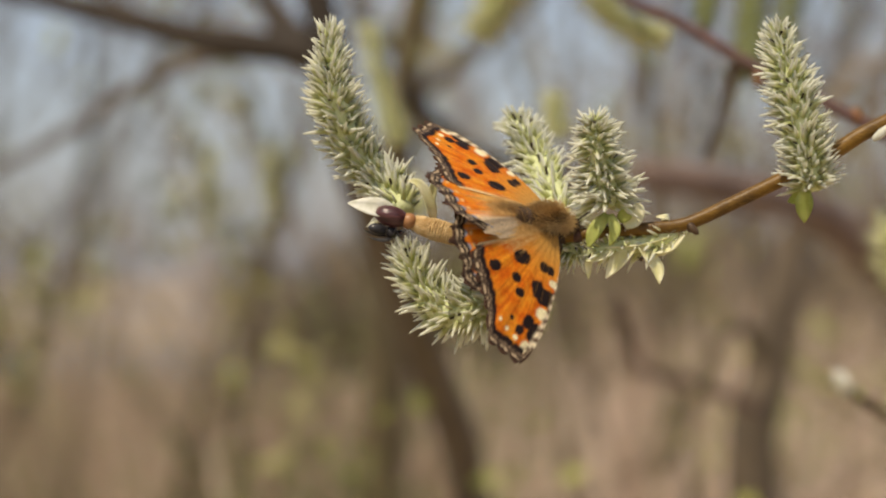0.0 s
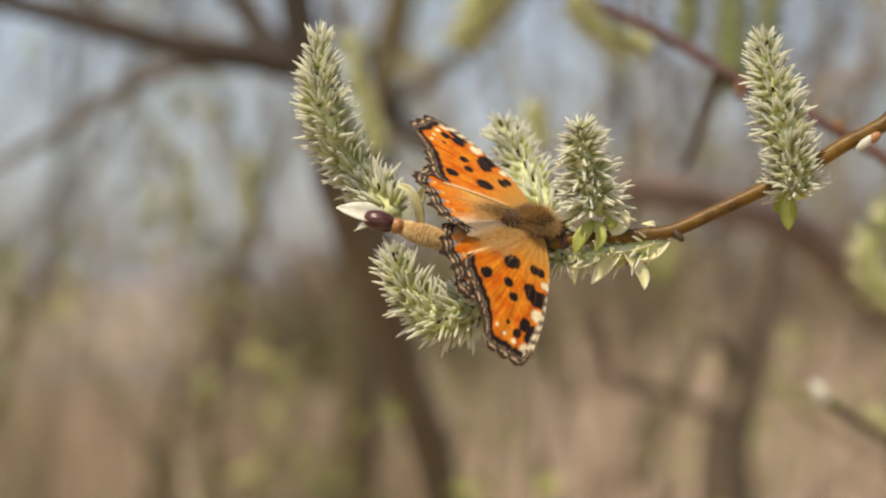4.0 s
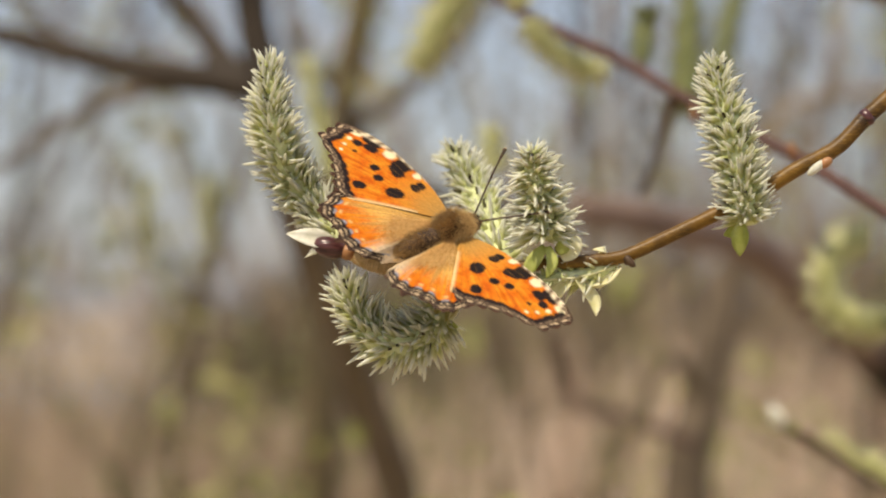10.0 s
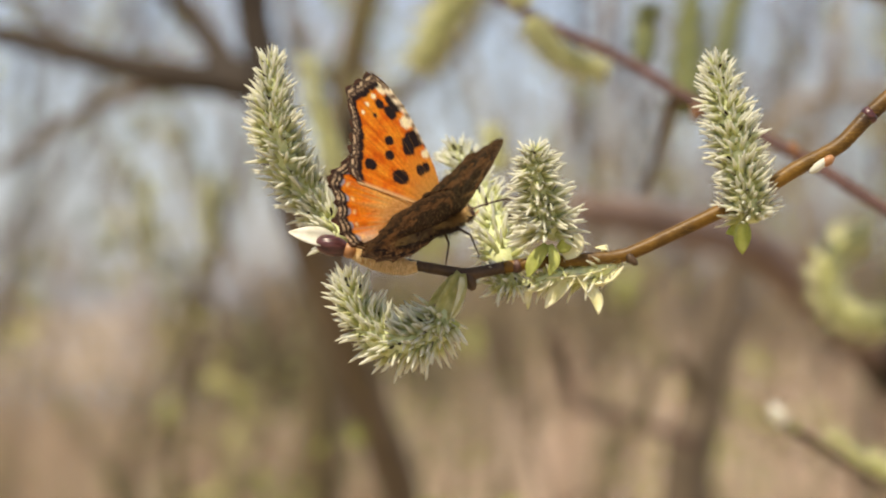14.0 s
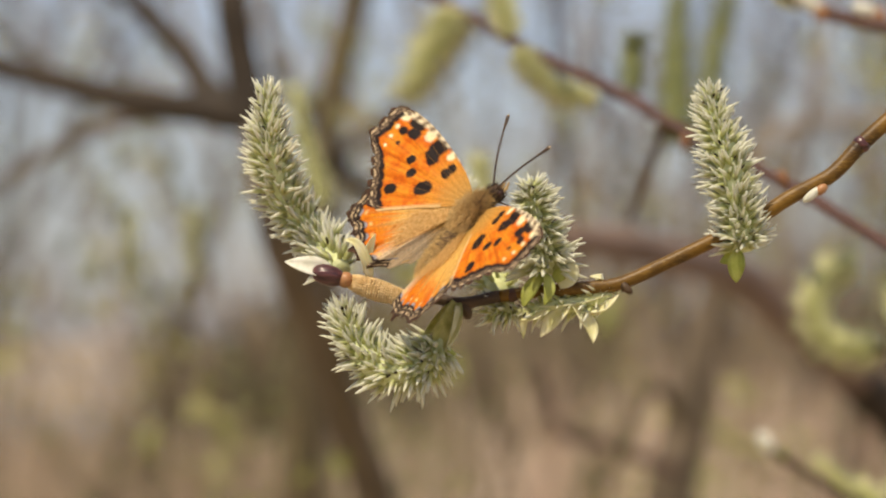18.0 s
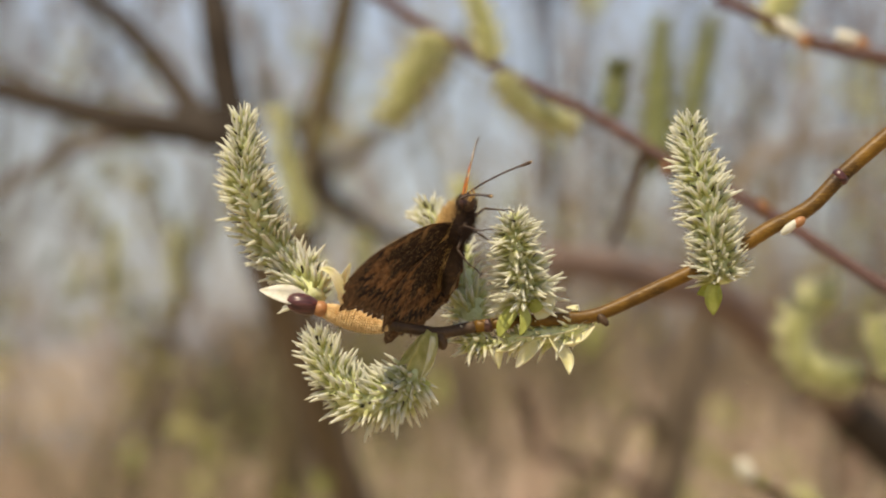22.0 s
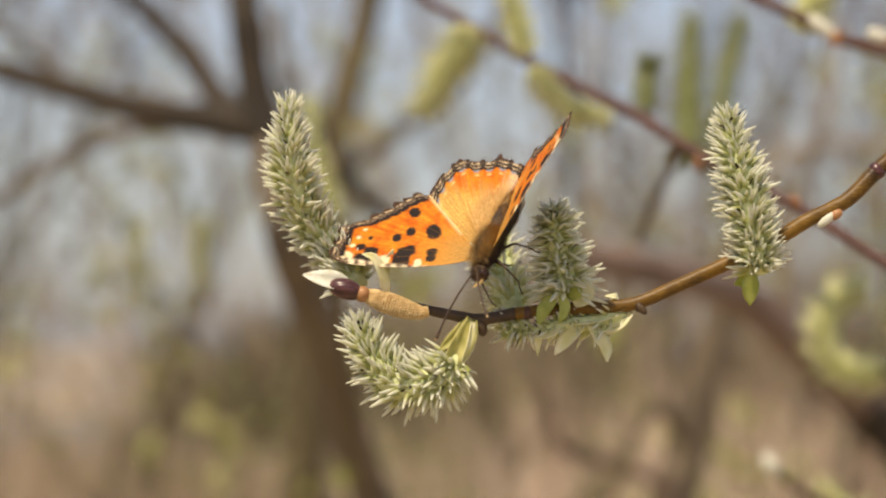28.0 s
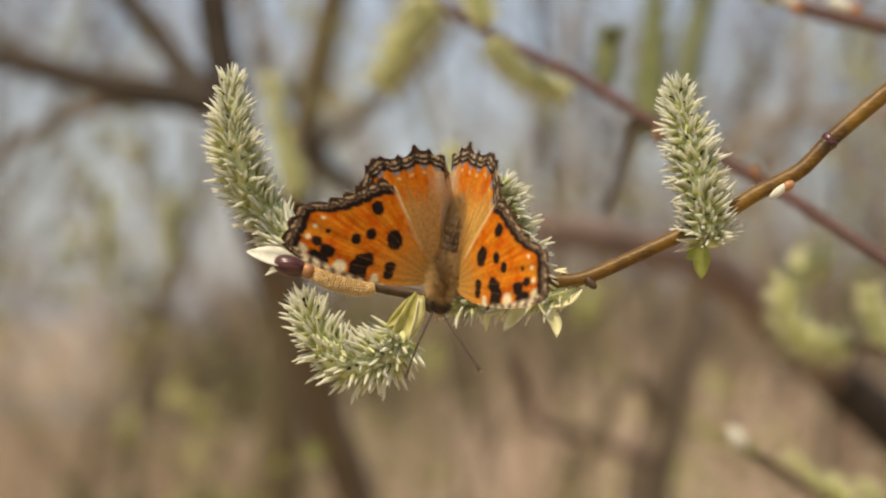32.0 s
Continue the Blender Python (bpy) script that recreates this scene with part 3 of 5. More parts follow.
def catkin(points, half, count, parent, base, label, seed, turn=1.0, lean=0.6, hairs=260, size=1.12, taper=0.15):
    """A female willow catkin: a spindle, its capsules one by one, dark scales and silky hairs."""
    rng = random.Random(seed)
    path = spline(points, 60)
    core = half * 0.60
    verts, faces = tube(path[::3], lambda f: core * body_radius(f) * (1.1 - taper * f), 9, 0.08, rng=rng)
    ob = part("catkin", mesh_of("catkin", shifted(verts, base), faces, M_CORE), parent, label)
    fr = frames_along(path)
    scales_v, scales_f, hair_v, hair_f = [], [], [], []
    rest, rest_along = [], []
    for i in range(count):
        f = (i + 0.5) / count
        f = f * 0.955 + 0.04
        p, t, a, b = fr[min(60, int(f * 60))]
        w = i * 2.39996 + rng.uniform(-0.25, 0.25)
        out = a * math.cos(w) + b * math.sin(w)
        ahead = lean + 0.9 * max(0.0, f - 0.72) / 0.28 - 0.35 * max(0.0, 0.2 - f) / 0.2
        d = (out + t * (ahead * turn) + Vector((rng.uniform(-1, 1), rng.uniform(-1, 1), rng.uniform(-1, 1))) * 0.46).normalized()
        r = core * body_radius(f) * (1.1 - taper * f)
        s = size * rng.uniform(0.62, 1.36) * (1.08 - taper * f) * (1 - 0.25 * max(0, f - 0.8) / 0.2)
        me = CAPSULES[rng.randrange(6)]
        m = onto(d, p + out * r * 0.7 - Vector(base), rng.uniform(0, 6.28)) @ Matrix.Diagonal((s * rng.uniform(0.9, 1.25), s * rng.uniform(0.9, 1.25), s, 1))
        if i * 300 // count != (i - 1) * 300 // count:
            part("capsule", me, ob, m=m)
        else:
            rest.append(([m @ v.co for v in me.vertices], [tuple(q.vertices) for q in me.polygons]))
            rest_along += [v.co.z * 200 for v in me.vertices]
        q = p + out * r - Vector(base)
        side = d.cross(t).normalized()
        if rng.random() < 0.15:
            k = len(scales_v)
            e = q + (out + t * 0.5).normalized() * 0.0017
            scales_v += [q - side * 0.0003, q + side * 0.0003, e + side * 0.00024, e - side * 0.00024, e + out * 0.0004]
            scales_f += [(k, k + 1, k + 2, k + 3), (k + 3, k + 2, k + 4)]
        for _ in range(max(1, hairs // count)):
            k = len(hair_v)
            h = (d + Vector((rng.uniform(-1, 1), rng.uniform(-1, 1), rng.uniform(-1, 1))) * 0.55).normalized()
            e = q + h * rng.uniform(0.0020, 0.0044) * size
            hair_v += [q - side * 0.00006, q + side * 0.00006, e]
            hair_f += [(k, k + 1, k + 2)]
    if rest:
        me = mesh_of("small_capsule", *joined(*rest), M_CAPSULE)
        mark_along(me, rest_along)
        part("small_capsule", me, ob, "small capsules between the larger ones")["kind"] = "stuff"
    part("scale_fringe", mesh_of("scale_fringe", scales_v, scales_f, M_BRACT), ob, "dark brown catkin scales")["kind"] = "stuff"
    part("silk", mesh_of("silk", hair_v, hair_f, M_HAIR), ob, "silky white hairs")["kind"] = "stuff"
    return ob


# ---- the flowering twig ----
BASE = Vector((0.03389, 0.00000, 1.30911))
flowering_twig = thing("willow_twig", BASE, "ochre willow twig with silky grey-green catkins", "twig")
STEM = [Vector(p) for p in ((-0.01943, 0.00000, 1.31138), (-0.01554, 0.00000, 1.31019), (-0.00907, 0.00000, 1.30900), (-0.00151, 0.00000, 1.30771), (0.00367, 0.00000, 1.30706), (0.01036, 0.00000, 1.30835), (0.01900, 0.00000, 1.30943), (0.02763, 0.00000, 1.31008), (0.03389, 0.00000, 1.31104), (0.04276, 0.00000, 1.31502),
        (0.05195, 0.00000, 1.31950), (0.05898, 0.00000, 1.32294), (0.06669, 0.00100, 1.32786), (0.07444, 0.00200, 1.33205), (0.08061, 0.00300, 1.33822), (0.08789, 0.00400, 1.34463), (0.09595, 0.00600, 1.35118), (0.10561, 0.01000, 1.35825), (0.11701, 0.01600, 1.36569), (0.13056, 0.02500, 1.37260), (0.19, 0.05, 1.43), (0.28, 0.10, 1.43))]


def stem_piece(name, a, b, r0, r1, mat, label="", n=24, wob=0.05):
    path = [q for q in spline(STEM, 20 * 12)][a:b]
    v, f = tube(path, lambda t: r0 + (r1 - r0) * t, 14, wob, rng=random.Random(a))
    return part(name, mesh_of(name, shifted(v, BASE), f, mat), flowering_twig, label)


v, f = tube(spline([(-0.01921, 0.00000, 1.31127), (-0.01661, -0.00050, 1.31050), (-0.01390, -0.00100, 1.30963), (-0.01120, -0.00100, 1.30877), (-0.00840, -0.00100, 1.30812), (-0.00646, -0.00100, 1.30834)], 64), lambda t: 0.0008 + 0.0009 * math.sin(math.pi * min(1, 0.05 + t)), 20, 0.2)
part("scaly_tip", mesh_of("scaly_tip", shifted(v, BASE), f, M_SCALY), flowering_twig, "buff tip under a crust of tiny beads")


def bead_crust():
    """A crust of tiny buff beads in rows, like a cluster of insect eggs, round the front of the tip."""
    rng = random.Random(71)
    path = spline([(-0.01830, -0.00040, 1.31100), (-0.01661, -0.00050, 1.31050), (-0.01390, -0.00100, 1.30963), (-0.01120, -0.00100, 1.30877), (-0.00840, -0.00100, 1.30812), (-0.00660, -0.00100, 1.30834)], 31)
    pieces = []
    for i, (p, t, a, b) in enumerate(frames_along(path)):
        r = 0.0010 + 0.0010 * math.sin(math.pi * min(1, 0.08 + i / 31))
        count = max(6, round(2 * math.pi * r / 0.00048))
        for k in range(count):
            w = 2 * math.pi * (k + 0.5 * (i % 2) + rng.uniform(-0.12, 0.12)) / count
            o = a * math.cos(w) + b * math.sin(w)
            s = rng.uniform(0.00044, 0.00054)
            pieces.append(ellipsoid(p + o * (r - 0.0001) + t * rng.uniform(-0.00006, 0.00006), o, s * 1.25, s, 6, 4))
    v, f = joined(*pieces)
    part("bead_crust", mesh_of("bead_crust", shifted(v, BASE), f, M_BEAD), flowering_twig, "orange-buff beads in rows")["kind"] = "stuff"


bead_crust()
stem_piece("dark_stem", 6, 58, 0.00085, 0.00120, M_DARKTWIG, "dark brown stretch of stem")
stem_piece("stem", 57, 241, 0.00118, 0.0019, M_TWIG, "ochre glossy young stem", wob=0.02)


def ring_scar(at, r, axis, mat, label):
    v, f = tube([Vector(at) - Vector(axis) * 0.0008, Vector(at) - Vector(axis) * 0.0003, Vector(at) + Vector(axis) * 0.0003, Vector(at) + Vector(axis) * 0.0008],
                lambda t: r * (1 + 0.16 * math.sin(math.pi * t)), 14)
    part("leaf_scar", mesh_of("leaf_scar", shifted(v, BASE), f, mat), flowering_twig, label)


ring_scar((0.08050, 0.00300, 1.33811), 0.00162, (0.75, 0, 0.65), M_BUD, "purple-brown leaf scar")
ring_scar((0.03411, 0.00000, 1.31062), 0.00122, (0.92, 0, 0.38), M_DARKTWIG, "dark leaf scar")
ring_scar((0.01274, 0.00000, 1.30857), 0.00118, (1, 0, 0.1), M_REDTWIG, "reddish leaf scar")


def bump_on(name, at, axis, length, width, mat, label, power=0.9):
    v, f = ellipsoid(at, axis, length, width, 14, 9, power)
    return part(name, mesh_of(name, shifted(v, BASE), f, mat), flowering_twig, label)


bump_on("knot", (0.03468, -0.00100, 1.30984), (0.7, 0, -0.7), 0.0028, 0.0015, M_DARKTWIG, "small dark bud at the node")
bump_on("knot", (0.00367, 0.00000, 1.30598), (0.35, 0, -1), 0.0046, 0.0024, M_DARKTWIG, "dark knot below the stem")
bump_on("tip_bud", (-0.02262, -0.00100, 1.31222), (-0.97, 0, 0.25), 0.0064, 0.0041, M_BUD, "glossy maroon bud", 0.75)
bump_on("bud_collar", (-0.01928, -0.00100, 1.31135), (-0.97, 0, 0.25), 0.0030, 0.0032, M_ORANGEBUD, "orange collar under the bud")
bump_on("side_bud", (0.07030, -0.00100, 1.32807), (-0.75, 0, -0.6), 0.0046, 0.0017, M_WHITEBUD, "silky white side bud")
bump_on("bud_scale", (0.07203, -0.00100, 1.32904), (-0.75, 0, -0.6), 0.0028, 0.0019, M_ORANGEBUD, "orange bud scale")


def leaflet(name, pts, width, normal, mat, label, cup=0.25):
    v, f = blade(pts, leaf_width(width), normal, n=10, cup=cup)
    return part(name, mesh_of(name, shifted(v, BASE), f, mat), flowering_twig, label)


leaflet("bract", [(-0.02202, 0.00000, 1.31310), (-0.02575, -0.00100, 1.31372), (-0.03092, -0.00100, 1.31480)], 0.0040, (0.0, -1.0, 0.5), M_WHITEBUD, "cream pointed bract beside the bud", 0.5)
leaflet("bract", [(-0.01468, 0.00000, 1.31073), (-0.01516, -0.00200, 1.31423), (-0.01706, -0.00300, 1.31818), (-0.01953, -0.00300, 1.31904)], 0.0021, (0.3, -1, 0.2), M_CREAM, "curled yellowish bract", 0.5)
leaflet("bract", [(-0.01551, -0.00100, 1.31265), (-0.01498, -0.00100, 1.31674), (-0.01355, -0.00200, 1.32015)], 0.0019, (0.3, -1, 0.2), M_CREAM, "curled yellowish bract", 0.5)
leaflet("leaf", [(0.05581, -0.00200, 1.31714), (0.05548, -0.00200, 1.31423), (0.05569, -0.00100, 1.31103)], 0.0034, (0.1, -1, 0.2), M_LEAF, "small yellow-green leaf")
leaflet("leaf", [(0.05725, 0.00200, 1.31793), (0.05486, 0.00200, 1.31598), (0.05291, 0.00200, 1.31511)], 0.0026, (0.1, -1, 0.2), M_LEAF, "small yellow-green leaf")
leaflet("leaf", [(0.01838, -0.00200, 1.31262), (0.01587, -0.00300, 1.30937), (0.01459, -0.00300, 1.30616)], 0.0028, (0.1, -1, 0.6), M_LEAF, "small yellow-green leaf")
leaflet("leaf", [(0.01888, -0.00300, 1.31259), (0.01970, -0.00400, 1.30957), (0.01862, -0.00400, 1.30657)], 0.0022, (0.1, -1, 0.6), M_LEAF, "small yellow-green leaf")
leaflet("leaf", [(0.02053, -0.00200, 1.31154), (0.02189, -0.00300, 1.31259), (0.02274, -0.00300, 1.31367)], 0.0026, (0.1, -1, 0.2), M_LEAF, "small yellow-green leaf")
leaflet("bract", [(0.02161, -0.00200, 1.31025), (0.02354, -0.00200, 1.31154), (0.02408, -0.00200, 1.31370), (0.02322, -0.00200, 1.31434)], 0.0028, (0.1, -1, 0.2), M_CREAM, "cream curled bract", 0.5)
leaflet("bract", [(0.03202, 0.00100, 1.30945), (0.02547, 0.00000, 1.30749), (0.01899, 0.00000, 1.30684), (0.01417, 0.00100, 1.30621)], 0.0036, (0.0, -0.5, 0.9), M_CREAM, "cream-green opened bud scale")
leaflet("bract", [(0.03281, 0.00000, 1.30900), (0.02979, 0.00000, 1.30620), (0.02563, -0.00100, 1.30532)], 0.0036, (0.0, -0.5, 0.9), M_CREAM, "pale green opened bud scale")
leaflet("bract", [(0.02455, -0.00100, 1.30672), (0.02649, -0.00100, 1.30403), (0.02789, -0.00100, 1.30188), (0.02825, -0.00200, 1.29951)], 0.0030, (0.2, -0.8, 0.7), M_CREAM, "cream curled bract tip", 0.5)
leaflet("bract", [(0.02326, -0.00100, 1.30618), (0.02057, -0.00100, 1.30381), (0.01809, -0.00100, 1.30058)], 0.0032, (0.2, -0.8, 0.7), M_CREAM, "cream pointed bract", 0.5)
leaflet("bract", [(0.01895, -0.00100, 1.30618), (0.01680, -0.00100, 1.30468), (0.01421, -0.00100, 1.30381)], 0.0030, (0.2, -0.8, 0.7), M_CREAM, "cream pointed bract", 0.5)
leaflet("bract", [(0.01630, 0.00000, 1.30566), (0.01489, 0.00000, 1.30350), (0.01489, 0.00000, 1.30026)], 0.0016, (0.2, -0.8, 0.7), M_CREAM, "cream pointed bract", 0.5)
leaflet("bract", [(0.03141, 0.00000, 1.30814), (0.02924, 0.00000, 1.30566), (0.02784, 0.00000, 1.30490)], 0.0018, (0.2, -0.8, 0.7), M_CREAM, "cream pointed bract", 0.5)
leaflet("bract", [(0.02877, 0.00100, 1.31162), (0.02979, 0.00000, 1.31202), (0.02764, 0.00000, 1.31224)], 0.0014, (0.2, -0.8, 0.7), M_CREAM, "cream pointed bract", 0.5)
leaflet("catkin_stalk_leaf", [(0.00190, -0.00100, 1.30720), (0.00060, -0.00250, 1.30340), (-0.00150, -0.00350, 1.29960), (-0.00290, -0.00420, 1.29780)], 0.0044, (0.3, -1, 0.15), M_STALKLEAF, "yellow-green leaf round the catkin stalk", 0.6)
leaflet("catkin_stalk_leaf", [(0.00090, -0.00050, 1.30660), (-0.00130, -0.00150, 1.30330), (-0.00420, -0.00200, 1.30090)], 0.0028, (0.4, -1, 0.5), M_STALKLEAF, "yellow-green leaf round the catkin stalk", 0.6)
leaflet("bract", [(0.00210, -0.00200, 1.30640), (0.00160, -0.00320, 1.30200), (-0.00010, -0.00420, 1.29760)], 0.0020, (0.8, -1, 0.1), M_CREAM, "cream edge of a stalk leaf", 0.5)
v, f = tube(spline([(0.00230, 0.00000, 1.30660), (0.00110, -0.00100, 1.30330), (-0.00080, -0.00150, 1.29980)], 10), lambda t: 0.0011, 10)
part("catkin_stalk", mesh_of("catkin_stalk", shifted(v, BASE), f, M_LEAF), flowering_twig, "short green catkin stalk")
leaflet("bract", [(-0.00204, -0.00300, 1.29812), (0.00011, -0.00400, 1.29759), (0.00193, -0.00400, 1.29716)], 0.0018, (0.0, -1, 0.3), M_LEAF, "small pointed green bract", 0.4)

catkin([(-0.02030, 0.00400, 1.31300), (-0.02440, 0.00900, 1.31827), (-0.03060, 0.00800, 1.32560), (-0.03370, 0.00400, 1.33384), (-0.03440, 0.00300, 1.34040), (-0.03490, 0.00300, 1.34840)], 0.0050, 640, flowering_twig, BASE,
       "tall grey-green catkin with whitish tips", 1, hairs=640, size=0.86, lean=0.8)
catkin([(-0.00080, -0.00150, 1.29980), (-0.00300, -0.00200, 1.29640), (-0.00600, -0.00250, 1.29480), (-0.01100, -0.00300, 1.29370), (-0.01570, -0.00200, 1.29720), (-0.01870, -0.00100, 1.30220), (-0.01990, 0.00000, 1.30560)], 0.0050, 480, flowering_twig, BASE,
       "drooping curved grey-green catkin", 2, hairs=480, size=0.90)
catkin([(0.01049, 0.00600, 1.30868), (0.00877, 0.02000, 1.31545), (0.00585, 0.03000, 1.32380), (0.00264, 0.03400, 1.32962), (0.00109, 0.03600, 1.33345)], 0.0047, 330, flowering_twig, BASE,
       "pale green catkin behind the stem", 3, hairs=330, size=0.85)
catkin([(0.01314, 0.00300, 1.30710), (0.01097, 0.00300, 1.30569), (0.00845, 0.00200, 1.30535)], 0.0034, 60, flowering_twig, BASE, "small pale green catkin below the stem", 6, hairs=120, size=0.8)
catkin([(0.03180, 0.00100, 1.30902), (0.02552, 0.00100, 1.30707), (0.01899, 0.00000, 1.30620), (0.01381, 0.00000, 1.30533)], 0.0026, 70, flowering_twig, BASE, "small cream-green catkin under the stem", 7, hairs=300, size=0.72)
leaning_catkin = catkin([(0.01868, 0.00050, 1.31400), (0.01835, 0.00000, 1.31760), (0.01734, -0.00150, 1.32164), (0.01604, -0.00350, 1.32716), (0.01545, -0.00450, 1.33062)], 0.0050, 400, flowering_twig, BASE,
       "stout grey-green catkin leaning forward", 4, lean=0.15, hairs=700, size=0.98, taper=0.4)
catkin([(0.05701, 0.00000, 1.31721), (0.05648, -0.00100, 1.32235), (0.05456, -0.00200, 1.33071), (0.05222, -0.00100, 1.34017), (0.05062, 0.00000, 1.34816)], 0.0048, 620, flowering_twig, BASE,
       "upright green catkin with whitish tips", 5, lean=0.5, hairs=620, size=0.82)


# ---- twigs and catkins further back ----
def far_catkin(points, half, parent, base, seed, label, mat=M_FARCAT, count=240):
    """A soft yellow-green catkin of a farther twig."""
    rng = random.Random(seed)
    path = spline(points, 24)
    fr = frames_along(path)
    core, tips = [tube(path, lambda f: half * 0.26 * body_radius(f), 8, 0.08, rng=rng)], []
    for i in range(count):
        f = (i + 0.5) / count
        p, t, a, b = fr[int(f * 24)]
        w = i * 2.39996
        o = a * math.cos(w) + b * math.sin(w)
        r = half * body_radius(f)
        q = p + o * r * 0.22
        d = (o + t * 0.5 + Vector((rng.uniform(-1, 1), rng.uniform(-1, 1), rng.uniform(-1, 1))) * 0.3).normalized()
        s = d.cross(t).normalized() * half * 0.075
        k = d.cross(s).normalized() * half * 0.075
        e = q + d * half * rng.uniform(0.6, 1.45)
        tips.append(([q - s, q + k, q + s, q - k, e], [(0, 1, 4), (1, 2, 4), (2, 3, 4), (3, 0, 4)]))
    ob = part("catkin", mesh_of("catkin", *[x if i else shifted(x, base) for i, x in enumerate(joined(*core))], mat), parent, label)
    v, f = joined(*tips)
    part("fuzz", mesh_of("fuzz", shifted(v, base), f, M_DARKCAT if mat is M_DARKCAT else M_FARHAIR), ob)["kind"] = "stuff"
    return ob


def far_twig(points, r0, r1, mat, label):
    base = Vector(points[0])
    top = thing("willow_twig", base, label, "twig", "willow twigs behind the flowering one")
    v, f = tube(spline(points, 40), lambda t: r0 + (r1 - r0) * t, 10, 0.06)
    part("stem", mesh_of("stem", shifted(v, base), f, mat), top)
    return top, base


def far_bud(top, base, at, axis, length, width, mat, label):
    v, f = ellipsoid(at, axis, length, width, 10, 7, 0.9)
    part("bud", mesh_of("bud", shifted(v, base), f, mat), top, label)


red, rb = far_twig([(0.15193, 0.10000, 1.28924), (0.12566, 0.13000, 1.31309), (0.11113, 0.15000, 1.32514), (0.09891, 0.17000, 1.33590), (0.09142, 0.19000, 1.34304), (0.06560, 0.22000, 1.36045), (0.05199, 0.25000, 1.37293), (0.03444, 0.28000, 1.38485), (0.01191, 0.32000, 1.40271), (-0.01592, 0.36000, 1.42381)],
                   0.0017, 0.0018, M_REDTWIG, "reddish willow twig with yellow-green catkins")
far_catkin([(0.00493, 0.30000, 1.40332), (0.00193, 0.30000, 1.39449), (-0.00422, 0.30000, 1.38568), (-0.00949, 0.30000, 1.37546)], 0.0082, red, rb, 31, "hanging yellow-green catkin")
far_catkin([(0.02416, 0.28000, 1.38863), (0.03015, 0.28000, 1.38090), (0.03871, 0.28000, 1.37524), (0.04813, 0.28000, 1.37352)], 0.0062, red, rb, 32, "hanging yellow-green catkin")
far_catkin([(0.06733, 0.23000, 1.35875), (0.07740, 0.33000, 1.38165), (0.08493, 0.40000, 1.40462), (0.08967, 0.44000, 1.42811)], 0.0078, red, rb, 33, "upright green catkin", M_DARKCAT)
far_catkin([(0.06160, 0.31000, 1.37964), (0.06355, 0.33000, 1.39080), (0.06466, 0.33000, 1.39905)], 0.0052, red, rb, 34, "short dark green catkin", M_DARKCAT)
far_catkin([(0.02194, 0.28000, 1.39241), (0.02023, 0.28000, 1.40067), (0.01646, 0.28000, 1.41099), (0.01338, 0.28000, 1.42132)], 0.0056, red, rb, 35, "small yellow catkin")
far_catkin([(0.07553, 0.21000, 1.35320), (0.09858, 0.42000, 1.38869), (0.11182, 0.50000, 1.41873), (0.11867, 0.52000, 1.43925)], 0.0078, red, rb, 46, "upright green catkin", M_DARKCAT)
far_bud(red, rb, (0.06807, 0.21000, 1.35476), (0.3, 0, -1), 0.005, 0.0026, M_BROWNBUD, "brown-orange bud")
far_bud(red, rb, (0.08804, 0.16000, 1.34169), (-0.4, 0, 0.9), 0.0045, 0.0026, M_BROWNBUD, "brown-orange bud")
v, f = tube(spline([(0.06340, 0.22000, 1.36076), (0.06746, 0.30000, 1.35750), (0.06922, 0.36000, 1.35056), (0.06968, 0.42000, 1.34302)], 12), lambda t: 0.0016, 8)
part("side_twig", mesh_of("side_twig", shifted(v, rb), f, M_DARKTWIG), red)

low, lb = far_twig([(0.40, 0.42, -0.03), (0.38, 0.40, 0.5), (0.33, 0.37, 1.0), (0.18641, 0.30000, 1.22089), (0.16642, 0.33000, 1.23234), (0.14776, 0.36000, 1.24149), (0.13088, 0.37000, 1.25221), (0.11851, 0.37000, 1.25983), (0.11470, 0.37000, 1.26288)], 0.0022, 0.0013, M_DARKTWIG, "brown willow twig with a silky white bud")
far_bud(low, lb, (0.11223, 0.37000, 1.26555), (-0.6, 0, 0.8), 0.0090, 0.0052, M_WHITEBUD, "silky white bud")
far_bud(low, lb, (0.11794, 0.37000, 1.26135), (-0.6, 0, 0.8), 0.0040, 0.0036, M_LEAF, "green bud base")
far_catkin([(0.14230, 0.37000, 1.24517), (0.13661, 0.37000, 1.25373), (0.12805, 0.37000, 1.25983)], 0.0041, low, lb, 36, "yellow-green catkin", count=110)
far_catkin([(0.15371, 0.37000, 1.23850), (0.14803, 0.37000, 1.24707), (0.14232, 0.37000, 1.25088)], 0.0053, low, lb, 37, "yellow-green catkin", count=110)
far_catkin([(0.16507, 0.36000, 1.23547), (0.15758, 0.36000, 1.24487), (0.15196, 0.36000, 1.25240)], 0.0053, low, lb, 47, "yellow-green catkin", count=110)

